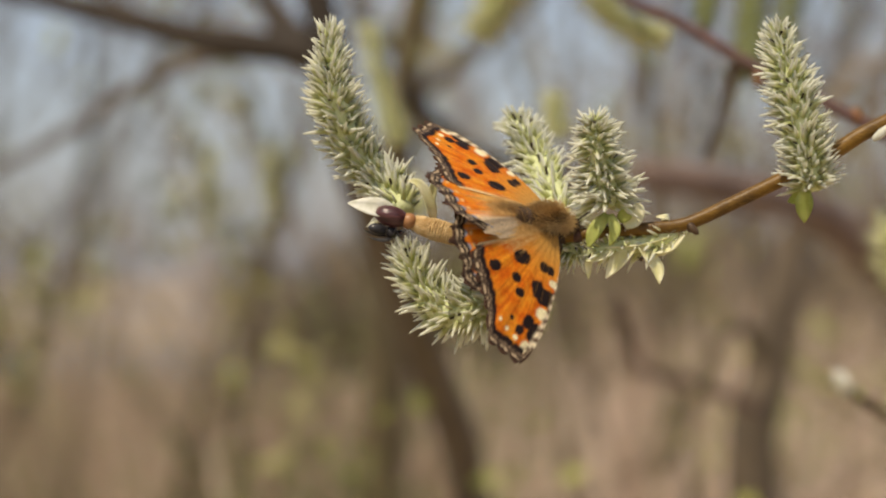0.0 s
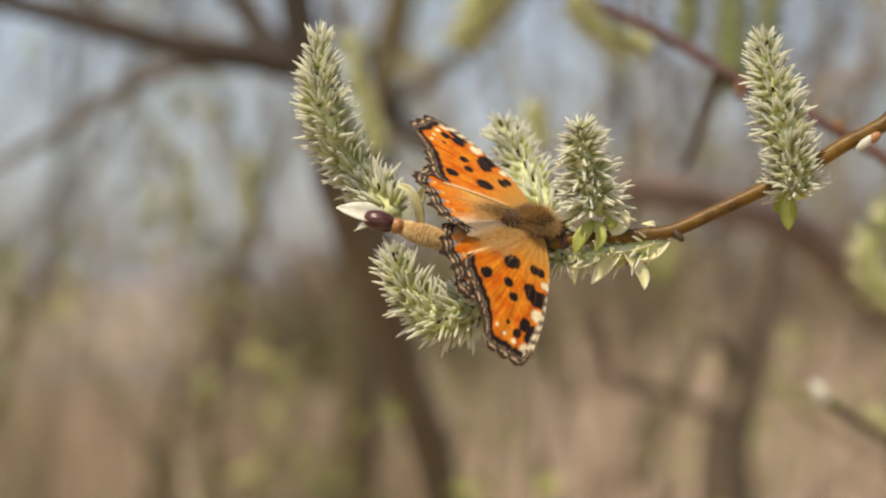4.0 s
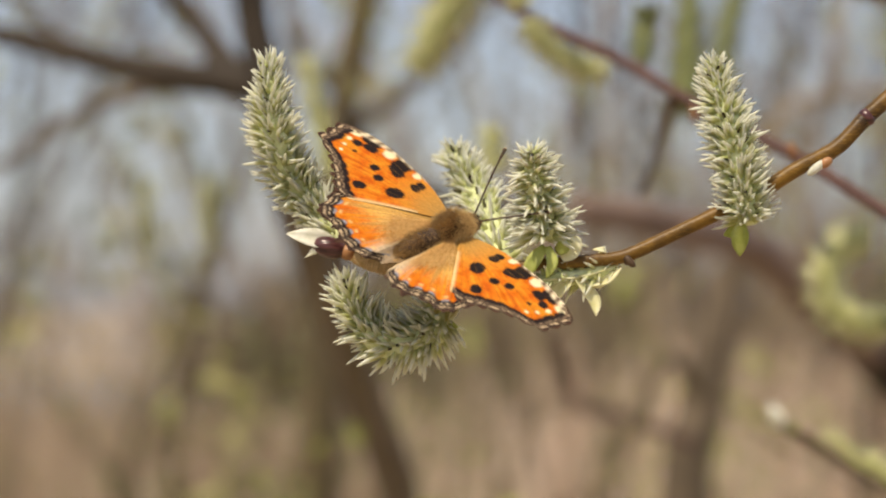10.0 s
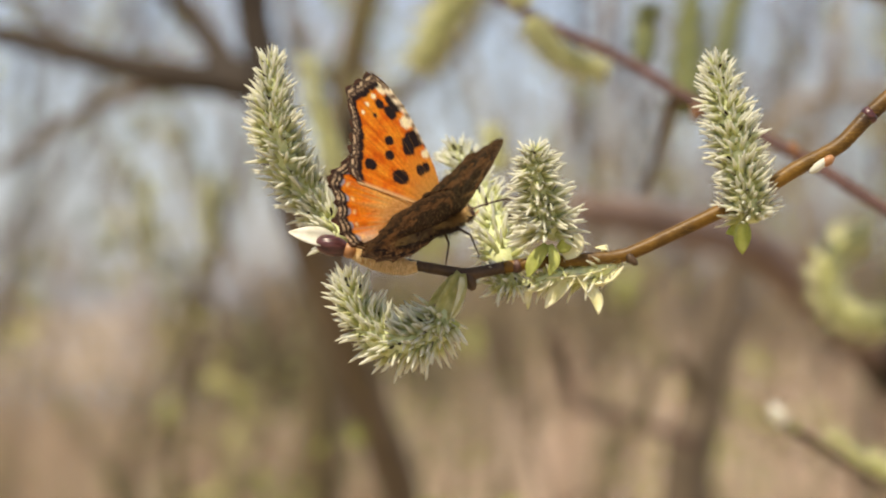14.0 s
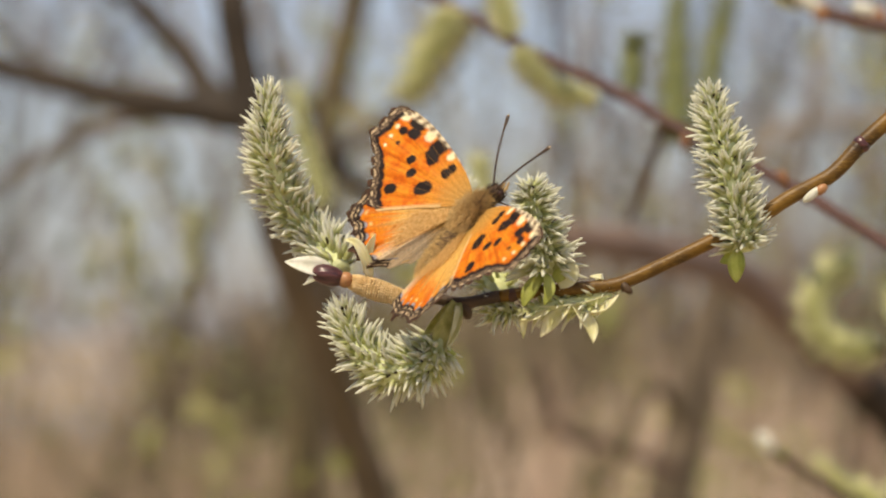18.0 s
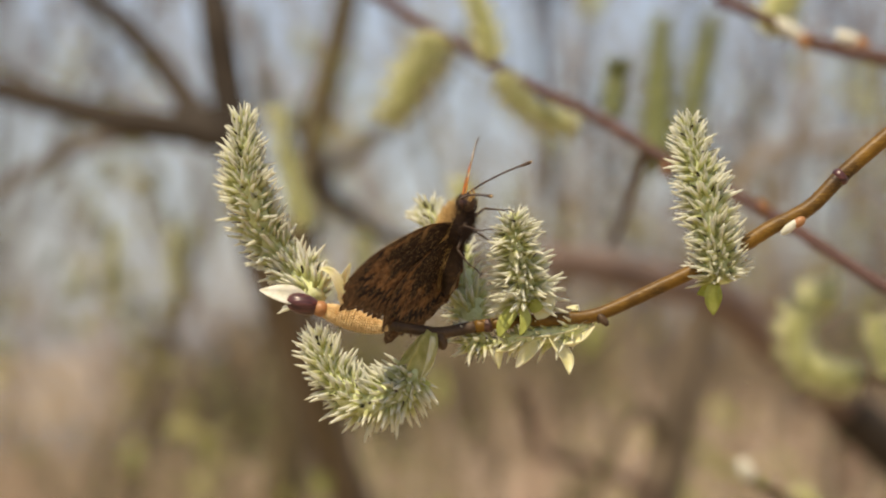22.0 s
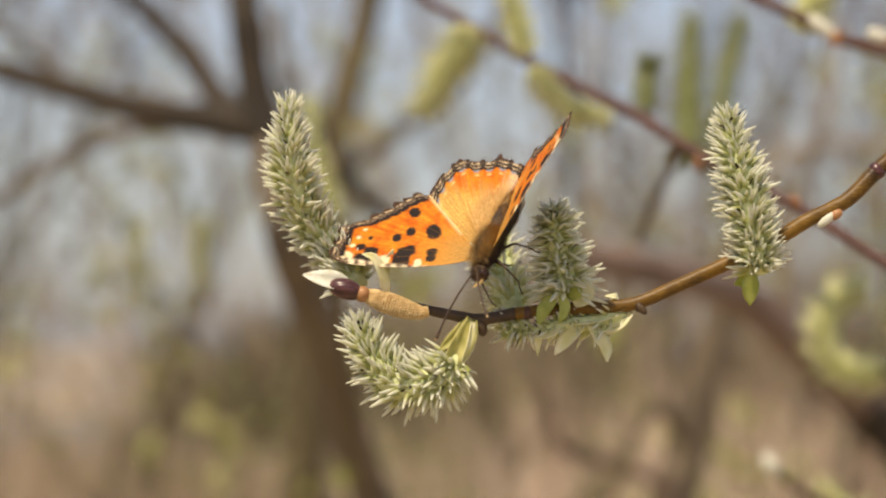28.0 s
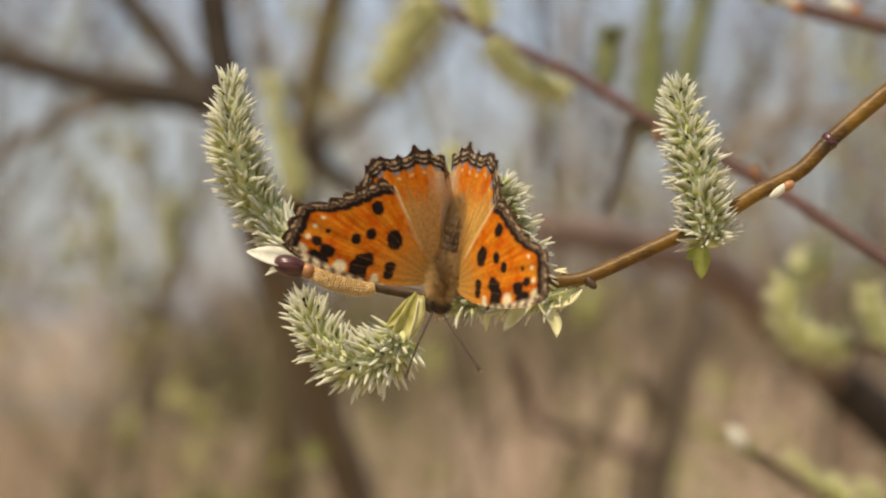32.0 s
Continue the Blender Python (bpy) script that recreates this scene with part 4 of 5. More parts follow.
hook, hb = far_twig([(0.20434, 0.30000, 1.28553), (0.17150, 0.31000, 1.29244), (0.14844, 0.31000, 1.29688), (0.13779, 0.31000, 1.29777)], 0.0022, 0.0016, M_DARKTWIG, "brown willow twig with a hooked catkin")
far_catkin([(0.14045, 0.31000, 1.29741), (0.12891, 0.31000, 1.29741), (0.12041, 0.31000, 1.30398), (0.11975, 0.31000, 1.31464), (0.12546, 0.31000, 1.32228), (0.13258, 0.31000, 1.32442)], 0.0072, hook, hb, 38, "hooked yellow-green catkin", count=480)
far_catkin([(0.15199, 0.31000, 1.29599), (0.14671, 0.31000, 1.30665), (0.14498, 0.31000, 1.31553)], 0.0051, hook, hb, 48, "yellow-green catkin")

top, tb = far_twig([(0.19120, 0.20000, 1.36797), (0.15704, 0.22000, 1.38244), (0.13180, 0.24000, 1.39037), (0.11906, 0.25000, 1.39455), (0.11060, 0.26000, 1.39959), (0.10045, 0.26000, 1.40473), (0.09158, 0.27000, 1.40995), (0.08900, 0.27000, 1.41159)], 0.0026, 0.0015, M_REDTWIG, "reddish willow twig with orange and white buds")
far_bud(top, tb, (0.10915, 0.25500, 1.39993), (-0.8, 0, 0.55), 0.0110, 0.0045, M_WHITEBUD, "silky white bud")
far_bud(top, tb, (0.11320, 0.25500, 1.39668), (-0.8, 0, 0.4), 0.0060, 0.0046, M_ORANGEBUD, "orange bud scale")
far_bud(top, tb, (0.12443, 0.24500, 1.39638), (-0.9, 0, 0.3), 0.0090, 0.0042, M_WHITEBUD, "silky white bud")
far_bud(top, tb, (0.12807, 0.24500, 1.39482), (-0.8, 0, 0.3), 0.0055, 0.0044, M_ORANGEBUD, "orange bud scale")
far_bud(top, tb, (0.09157, 0.27000, 1.41012), (-1, 0, 0.3), 0.0060, 0.0042, M_BUD, "dark red tip bud")
far_catkin([(0.10448, 0.27000, 1.40106), (0.10776, 0.27000, 1.40796), (0.11187, 0.27000, 1.41659)], 0.0070, top, tb, 39, "fluffy white catkin", M_WHITEBUD)

mid, mb = far_twig([(-0.03978, 0.75000, 1.26063), (-0.04304, 0.62000, 1.31420), (-0.04279, 0.50000, 1.35015), (-0.04392, 0.50000, 1.36783), (-0.04147, 0.52000, 1.39855), (-0.03346, 0.55000, 1.44343)], 0.0022, 0.0018, M_OLIVE, "olive willow twig with green catkins")
far_catkin([(-0.04192, 0.48000, 1.35129), (-0.04626, 0.48000, 1.36428), (-0.05104, 0.48000, 1.38160), (-0.05388, 0.48000, 1.39786)], 0.0061, mid, mb, 40, "upright green catkin")
far_catkin([(-0.03498, 0.60000, 1.32852), (-0.03985, 0.60000, 1.33338), (-0.04350, 0.60000, 1.34311)], 0.0055, mid, mb, 41, "small yellow-green catkin")
far_catkin([(0.01704, 0.40000, 1.34900), (0.01625, 0.40000, 1.35495), (0.01546, 0.40000, 1.36487)], 0.0051, mid, mb, 42, "yellow-green catkin")
far_catkin([(-0.13171, 0.90000, 1.37063), (-0.13105, 0.90000, 1.35197), (-0.12914, 0.90000, 1.33334)], 0.0064, mid, mb, 43, "hanging pale green catkin")
far_catkin([(-0.17457, 1.00000, 1.37574), (-0.17617, 1.00000, 1.35241), (-0.17376, 1.00000, 1.32909)], 0.0064, mid, mb, 44, "hanging pale green catkin")
far_catkin([(-0.02920, 0.90000, 1.37063), (-0.02609, 0.90000, 1.35508), (-0.02453, 0.90000, 1.34265)], 0.0072, mid, mb, 45, "hanging pale green catkin")


# ---- two trees close behind ----
def tree(points, r0, r1, mat, label, limbs):
    base = Vector(points[0])
    top = thing("willow_tree", base, label, "tree", "willow trees behind the twig")
    v, f = tube(spline(points, 40), lambda t: r0 + (r1 - r0) * t, 14, 0.05)
    part("trunk", mesh_of("trunk", shifted(v, base), f, mat), top)
    for pts, a, b, m in limbs:
        v, f = tube(spline(pts, 24), lambda t: a + (b - a) * t, 10, 0.06)
        part("limb", mesh_of("limb", shifted(v, base), f, m), top)
    return top


tree([(0.03, 1.42, -0.05), (-0.005, 1.38, 0.9), (-0.02600, 1.30000, 1.14700), (-0.04750, 1.10000, 1.24050), (-0.06240, 0.95000, 1.30400), (-0.07605, 0.80000, 1.35397), (-0.08911, 0.80000, 1.40592)], 0.016, 0.0105, M_TRUNK,
     "grey-brown leaning willow trunk with dark bare limbs", [
    ([(-0.07605, 0.80000, 1.35397), (-0.08911, 0.80000, 1.40592), (-0.09754, 0.80000, 1.44350), (-0.10369, 0.80000, 1.48405), (-0.11539, 0.85000, 1.55757)], 0.0112, 0.0075, M_BRANCH),
    ([(-0.09344, 0.80000, 1.41228), (-0.11508, 0.80000, 1.41690), (-0.15693, 0.80000, 1.42268), (-0.19750, 0.82000, 1.43458), (-0.23331, 0.84000, 1.44441), (-0.30623, 0.90000, 1.46720)], 0.0094, 0.0056, M_BRANCH),
    ([(-0.10310, 0.85000, 1.42057), (-0.15050, 0.90000, 1.42416), (-0.18815, 0.95000, 1.42092), (-0.22801, 1.00000, 1.40844), (-0.27007, 1.05000, 1.38865), (-0.33210, 1.10000, 1.36307)], 0.0048, 0.0032, M_TRUNK),
    ([(-0.10516, 0.82000, 1.41638), (-0.11722, 0.84000, 1.43158), (-0.13415, 0.86000, 1.45478), (-0.15769, 0.88000, 1.48016), (-0.19748, 0.90000, 1.51405)], 0.0085, 0.0055, M_BRANCH),
    ([(-0.07586, 0.90000, 1.41420), (-0.05719, 0.90000, 1.40330), (-0.03909, 0.92000, 1.38585), (-0.01738, 0.95000, 1.37157), (0.03863, 1.00000, 1.35907)], 0.0055, 0.0040, M_BRANCH),
    ([(-0.20031, 0.90000, 1.43912), (-0.22529, 0.90000, 1.46096), (-0.26279, 0.90000, 1.49218)], 0.003, 0.0022, M_OLIVE),
])
tree([(0.22, 1.35, -0.05), (0.20, 1.33, 0.8), (0.17209, 1.30000, 1.15129), (0.18149, 1.30000, 1.23104), (0.19528, 1.30000, 1.29897), (0.20661, 1.30000, 1.34300), (0.21393, 1.30000, 1.37907), (0.21723, 1.30000, 1.40715)], 0.024, 0.0045, M_LIMB,
     "dark willow trunk with crossing limbs", [
    ([(0.06533, 0.75000, 1.35131), (0.10377, 0.78000, 1.34689), (0.13045, 0.82000, 1.34252), (0.16950, 0.90000, 1.33644), (0.21091, 0.95000, 1.30721), (0.25071, 0.98000, 1.27789)], 0.0080, 0.0125, M_ROSE),
    ([(0.24500, 0.98000, 1.28189), (0.26071, 1.00000, 1.26989), (0.33178, 1.05000, 1.21671)], 0.0120, 0.017, M_BRANCH),
    ([(0.17720, 1.25000, 1.24462), (0.14949, 1.20000, 1.26884), (0.11930, 1.15000, 1.21858), (0.09784, 1.10000, 1.17861)], 0.0052, 0.0040, M_OLIVE),
    ([(0.17322, 1.25000, 1.20970), (0.11922, 1.20000, 1.23115), (0.08640, 1.15000, 1.24233), (0.06783, 1.10000, 1.28489)], 0.0042, 0.0032, M_REDTWIG),
    ([(0.21559, 1.30000, 1.39511), (0.24703, 1.30000, 1.44730), (0.31446, 1.30000, 1.45935), (0.38748, 1.30000, 1.46337)], 0.004, 0.003, M_PALE),
    ([(0.21068, 1.30000, 1.36303), (0.23994, 1.25000, 1.40024), (0.25976, 1.20000, 1.46558), (0.27140, 1.20000, 1.53396)], 0.004, 0.003, M_PALE),
])
tree([(-0.16, 1.7, -0.05), (-0.13, 1.68, 0.8), (-0.10705, 1.65000, 1.13635), (-0.10011, 1.65000, 1.32750), (-0.09018, 1.65000, 1.44263), (-0.07778, 1.65000, 1.51956), (-0.06199, 1.65000, 1.58699), (-0.04042, 1.65000, 1.69318)], 0.022, 0.011, M_OLIVE,
     "olive-grey willow trunk standing behind the twigs", [([(-0.08827, 1.65000, 1.44743), (-0.03937, 1.60000, 1.47682), (0.02157, 1.60000, 1.53321), (0.05444, 1.60000, 1.58967)], 0.008, 0.005, M_OLIVE),
                                 ([(-0.08351, 1.65000, 1.48107), (-0.12379, 1.60000, 1.51910), (-0.13329, 1.60000, 1.58967)], 0.007, 0.005, M_OLIVE)])


# ---- butterfly ----
MM = 0.001
# outer edge of the wings from the root: degrees from straight out, and millimetres
FORE_EDGE = ((9, 3.5), (3.5, 8.5), (-2.5, 14.8), (-6.2, 20.6), (-9.4, 25.4), (-12.2, 29.0), (-14.6, 30.9), (-17.0, 31.4), (-20.5, 31.2), (-24.5, 31.1), (-28.8, 31.8), (-31, 30.2), (-34, 28.0), (-39, 26.2), (-46, 24.8), (-54, 24.1), (-60, 23.4), (-64, 20.5))
HIND_EDGE = ((-22, 11.0), (-30, 16.5), (-40, 20.4), (-50, 23.2), (-57, 25.0), (-62, 25.8), (-67, 24.4), (-73, 23.9), (-80, 24.2), (-86, 23.6), (-91, 23.0), (-96, 20.5), (-104, 16.5), (-113, 11.5), (-124, 4.5))
# dark marks of the forewing: place, half sizes in millimetres, turn in degrees
FORE_SPOTS = ((12.5, -14.6, 1.15, 1.45, 25), (16.3, -8.75, 0.95, 1.1, 0), (13.5, -9.6, 1.0, 1.15, 0), (9.0, -8.4, 1.5, 2.0, 12), (15.8, -2.5, 1.85, 2.4, -14), (14.6, -4.6, 1.85, 1.4, 8),
              (9.9, -1.7, 1.0, 1.0, -8), (9.6, -3.2, 1.15, 1.0, 0), (23.4, -5.0, 2.2, 1.3, -32), (21.6, -6.5, 1.6, 1.2, -30), (23.6, -8.4, 1.15, 0.9, -40), (21.6, -10.2, 0.5, 0.5, 0))
FORE_PALE = ((19.3, -3.2, 1.3, 1.6, -18), (12.5, -0.8, 0.8, 1.2, -10), (26.6, -7.0, 1.4, 1.0, -35), (25.3, -9.2, 0.55, 0.55, 0), (24.0, -11.2, 0.45, 0.45, 0), (22.6, -12.8, 0.38, 0.38, 0))


def edge_at(edge, a):
    return float(np.interp(-a, [-q[0] for q in edge], [q[1] for q in edge]))


def blob(u, v, spot):
    x, y, a, b, w = spot
    c, s = math.cos(radians(w)), math.sin(radians(w))
    du, dv = u - x, v - y
    p, q = (du * c + dv * s) / a, (-du * s + dv * c) / b
    k = 2.3 if a < 1.7 else 4.0
    return (abs(p) ** k + abs(q) ** k) ** (1 / k)


def lerp(a, b, t):
    t = min(1.0, max(0.0, t))
    return tuple(x + (y - x) * t for x, y in zip(a, b))


ORANGE, DEEP, GOLD = (0.70, 0.150, 0.006), (0.56, 0.095, 0.005), (0.80, 0.30, 0.022)
BLACK, BROWN, CREAM, HAIRY = (0.017, 0.010, 0.008), (0.085, 0.042, 0.024), (0.93, 0.82, 0.50), (0.50, 0.28, 0.075)
BUFF, UMBER = (0.62, 0.47, 0.29), (0.040, 0.022, 0.015)


def border(c, m, cell, fine, band, fore):
    """The dark margin, from the inside out: a black scalloped band, a row of crescents, buff wavy lines and the fringe."""
    scal = abs(math.sin(math.pi * cell))
    wave = 0.35 * scal
    inner = band + (0.3 if fore else 0.75) * scal + 0.3 * fine
    c = lerp(c, BLACK, (inner - m) / 0.4)
    if fore:
        c = lerp(c, UMBER, (2.1 + wave + 0.3 * fine - m) / 0.3)
        c = lerp(c, (0.30, 0.21, 0.13), (0.45 - abs(m - 1.75 - wave)) / 0.25 * max(0.0, 0.35 + 0.9 * fine))
    else:
        # grey-blue crescent in each black scallop
        c = lerp(c, (0.30, 0.30, 0.33), (0.42 - abs(m - 2.55 - 0.8 * scal)) / 0.2 * max(0.0, scal - 0.6) * 2.4)
        c = lerp(c, BUFF, (0.26 - abs(m - 1.75 - 0.55 * scal)) / 0.14 * scal * max(0.0, 0.6 + 1.2 * fine))
        c = lerp(c, UMBER, (1.42 + wave - m) / 0.2)
    c = lerp(c, BUFF, (0.38 - abs(m - 0.95 - wave + 0.25 * fine)) / 0.16 * min(1.0, 0.1 + 1.2 * scal ** 2) * max(0.0, 0.55 + 1.3 * fine))
    c = lerp(c, BROWN, (0.42 + 0.2 * scal - m) / 0.15)
    return lerp(c, BLACK, (0.55 - scal) * 1.2 * min(1.0, max(0.0, (0.8 - m) / 0.3)))


def upper_colour(u, v, r, edge, ang, fore):
    """Scales of the upper side at a place of the wing."""
    n = noise.noise((u * 0.33, v * 0.33, 3.0))
    fine = noise.noise((u * 2.2, v * 2.2, 7.0))
    grit = noise.noise((u * 5.5, v * 5.5, 1.0))
    ray = noise.noise((ang * 0.55, r * 0.10, 11.0))
    mott = noise.noise((u * 0.9, v * 0.9, 17.0))
    c = lerp(ORANGE, GOLD, 0.30 + 0.8 * n + 0.4 * ray + 0.5 * mott)
    c = lerp(c, DEEP, -0.15 - 0.9 * n - 0.7 * mott)
    m = edge - r
    if fore:
        back = r * math.sin(radians(ang + 64))
        c = lerp(lerp(GOLD, HAIRY, 0.45 + 0.5 * ray), c, (r - 5.5 - 0.10 * (ang + 64) * 0.25 + 2.5 * ray) / 8)
        for s in FORE_PALE:
            c = lerp(CREAM, c, (blob(u, v, s) + 0.18 * fine - 0.8) / 0.35)
        for s in FORE_SPOTS:
            c = lerp(BLACK, c, (blob(u, v, s) + 0.14 * fine + 0.06 * grit - 0.88) / 0.2)
        # speckled buff leading edge
        lead = v - (2.35 - 0.0115 * u * u)
        if lead > -1.2 and u < 27:
            c = lerp(c, lerp(BROWN, (0.85, 0.72, 0.48), 0.62 + 0.5 * math.sin(u * 3.0) + 0.6 * fine), (lead + 1.2) / 0.5 * 0.7)
        band = 3.5 * min(1.0, max(0.0, (ang + 63) / 2)) if ang < -14.5 else 1.4 * min(1.0, max(0.0, (r - 27) / 3))
        cell = (ang + 15) / 5.2
        if back < 0.9 and r > 7:
            c = lerp(c, (0.80, 0.55, 0.26), (0.9 - back) / 0.5 * 0.8)
    else:
        c = lerp(BLACK, c, (blob(u, v, (10.7, -10.7, 3.0, 1.8, -45)) + 0.25 * fine - 0.9) / 0.3)
        # golden hairy disc, pale grey-buff inner margin
        c = lerp(lerp((0.60, 0.32, 0.080), (0.80, 0.48, 0.13), 0.5 + 1.2 * ray + 0.5 * fine), c, (r - 12.5 - 0.16 * (ang + 70) + 5 * ray) / 6.0)
        c = lerp((0.68, 0.53, 0.34), c, (ang + 93) / 9 + 0.5 * ray + max(0.0, (10 - r) / 4))
        band = 2.9 * min(1.0, max(0.0, (ang + 99) / 3))
        cell = (ang + 50) / 7.2
        spot = abs(math.sin(math.pi * cell))
        c = lerp(c, (0.86, 0.58, 0.22), (0.55 - abs(m - band - 1.5)) / 0.4 * max(0.0, spot - 0.7) * 2.5)
    if band > 0.05:
        c = border(c, m, cell, fine, band, fore)
    root = (r - (2.5 if fore else 3.5) + 2.5 * ray + 1.5 * n) / 7.0
    c = lerp(HAIRY, c, root)
    vein = abs(((ang * (0.155 if fore else 0.12)) % 1.0) - 0.5)
    if vein > 0.478 and r > 8 and m > 2.5:
        c = lerp(c, (0.62, 0.30, 0.06) if r < 17 else BROWN, 0.32)
    return tuple(x * (1 + 0.16 * fine + 0.22 * grit + 0.14 * ray) for x in c)


def under_colour(u, v, r, edge, ang, fore):
    """Bark-like underside: dark towards the root, a lighter streaked band outside, a wavy dark line before the margin."""
    n = noise.noise((u * 0.45, v * 0.45, 23.0))
    jag = noise.noise((u * 0.9, v * 0.9, 41.0))
    streak = noise.noise((u * 1.2 + v * 2.6, v * 0.7 - u * 1.1, 29.0))
    line = noise.noise((u * 4.5 + v * 1.5, v * 0.9, 33.0))
    fine = noise.noise((u * 3.4, v * 3.4, 31.0))
    f = r / edge
    c = lerp((0.014, 0.008, 0.006), (0.055, 0.027, 0.014), 0.4 + 0.7 * streak + 0.5 * line + 0.4 * n)
    light = lerp((0.072, 0.034, 0.017), (0.30, 0.155, 0.068), 0.42 + 0.8 * streak + 0.7 * line + 0.9 * n)
    out = (f - 0.56 - 0.10 * jag - 0.05 * math.sin(ang * 0.30)) / 0.03
    c = lerp(c, light, out)
    if fore:
        for at in (9.0, 14.0, 19.5):
            c = lerp(c, (0.32, 0.19, 0.085), (1.1 - abs(u - at + 0.5 * jag)) * max(0.0, 1 - abs(v + 0.06 * u) / 3.2) * 1.2)
    dark = 0.81 + 0.035 * math.sin(ang * 1.2) + 0.05 * n
    c = lerp(c, (0.020, 0.013, 0.013), (0.050 + 0.02 * jag - abs(f - dark)) / 0.02)
    if f > dark + 0.06:
        c = lerp(c, lerp((0.040, 0.024, 0.016), (0.17, 0.095, 0.050), 0.5 + 1.1 * line + 0.8 * streak), 0.85)
    m = edge - r
    cell = (ang + 15) / 5.2 if fore else (ang + 50) / 7.2
    scal = abs(math.sin(math.pi * cell))
    c = lerp(c, (0.38, 0.27, 0.15), (0.22 - abs(m - 0.85 - 0.3 * scal)) / 0.12 * scal * (0.4 + fine))
    return tuple(x * (1 + 0.35 * fine + 0.25 * line) for x in c)


def wing_material():
    m = Nodes("wing_scales")
    a = m.node("ShaderNodeAttribute")
    a.attribute_name = "pigment"
    fine = m.noise(2600, 3)
    c = m.mix(0.5, a.outputs["Color"], m.ramp(fine, (0.3, (0.62, 0.58, 0.55)), (0.7, (1.0, 1.0, 1.0))), "MULTIPLY")
    return m.finish(c, 0.62, fine, 0.00004, through=0.11, sheen=0.0, spec=0.15)


M_WING = wing_material()
PIGMENT = {}  # both sides of the insect share their pattern


def wing_mesh(name, edge, fore, side, root, teeth, na=230, nr=105):
    """Two skins, upper and lower, from the root to a scalloped edge; side is 1 for left, -1 for right."""
    a0, a1 = edge[0][0], edge[-1][0]
    verts, cols, faces = [], [], []
    for skin in (1, 0):
        for i in range(na + 1):
            g = i / na
            a = a0 + (a1 - a0) * g
            e = edge_at(edge, a) + teeth(a)
            for j in range(nr + 1):
                r = e * (j / nr) ** 0.8
                w = radians(a)
                fold = 0.0 if fore else r * math.sin(radians(max(0.0, -93 - a)))
                w = radians(a if fore else max(a, -93))
                along = r * math.cos(radians(max(0.0, -93 - a))) if fold else r
                u, v = along * math.cos(w) + root[0], along * math.sin(w) + root[1]
                u -= fold * 0.74
                z = 0.55 * math.sin(math.pi * min(1, r / 30)) - 0.0003 * r * r + 0.10 * math.sin(a * 0.6) * (r / 30)
                z -= fold * 0.67
                z += (0.06 if skin else -0.06) * (1 if 0 < i < na and j < nr else 0) + (0.0 if fore else -0.25)
                verts.append((v * MM, side * u * MM, z * MM))
                cols.append((upper_colour if skin else under_colour)(u, v, r, edge_at(edge, a), a, fore) if side > 0 else PIGMENT[fore][len(cols)])
    PIGMENT[fore] = cols
    n1 = (na + 1) * (nr + 1)
    for skin in (0, 1):
        for i in range(na):
            for j in range(nr):
                k = skin * n1 + i * (nr + 1) + j
                q = (k, k + 1, k + nr + 2, k + nr + 1)
                faces.append(q if (skin == 0) == (side > 0) else q[::-1])
    rim = [(i, nr) for i in range(na + 1)]
    for (i, j), (i2, j2) in zip(rim, rim[1:]):
        p, q = i * (nr + 1) + j, i2 * (nr + 1) + j2
        faces.append((p, q, n1 + q, n1 + p) if side < 0 else (p, n1 + p, n1 + q, q))
    me = mesh_of(name, verts, faces, M_WING)
    att = me.color_attributes.new("pigment", "FLOAT_COLOR", "POINT")
    flat = np.ones((len(cols), 4), np.float32)
    flat[:, :3] = np.clip(np.array(cols), 0.002, 0.95)
    att.data.foreach_set("color", flat.ravel())
    return me


def fore_teeth(a):
    if a > -15 or a < -63:
        return 0.0
    w = abs(math.sin((a + 15) * math.pi / 5.2))
    return -1.0 + 1.35 * (0.85 + 0.5 * noise.noise((a * 0.3, 2.0, 0.0))) * w ** 0.55


def hind_teeth(a):
    if a > -52:
        return 0.0
    t = 0.5 - 1.5 * (0.75 + 0.7 * noise.noise((a * 0.2, 4.0, 0.0))) * abs(math.sin((a + 50) * math.pi / 7.2)) ** 0.8
    return t + 1.1 * max(0, 1 - abs(a + 61) / 2.6) + 1.2 * max(0, 1 - abs(a + 80) / 2.0)


M_FUR = plain("golden_brown_fur", (0.33, 0.20, 0.072), (0.70, 0.49, 0.21), 1500, 0.8)
M_WINGFUR = plain("golden_wing_hair", (0.56, 0.31, 0.085), (0.84, 0.58, 0.24), 1500, 0.7, 0.2)
M_DARKFUR = plain("dark_brown_fur", (0.022, 0.013, 0.009), (0.085, 0.048, 0.028), 1500, 0.8)
M_BODY = plain("dark_brown_body", (0.035, 0.020, 0.011), (0.12, 0.070, 0.036), 900, 0.8)
M_BELLY = plain("abdomen_bands", (0.025, 0.015, 0.010), (0.10, 0.060, 0.034), 700, 0.8)
M_HORN = plain("dark_leg", (0.025, 0.016, 0.010), (0.10, 0.06, 0.035), 900, 0.45)
M_EYE = plain("dark_eye", (0.02, 0.010, 0.007), (0.07, 0.03, 0.02), 2500, 0.25)
M_TIP = plain("pale_antenna_tip", (0.45, 0.30, 0.14), (0.65, 0.48, 0.26), 900, 0.5)


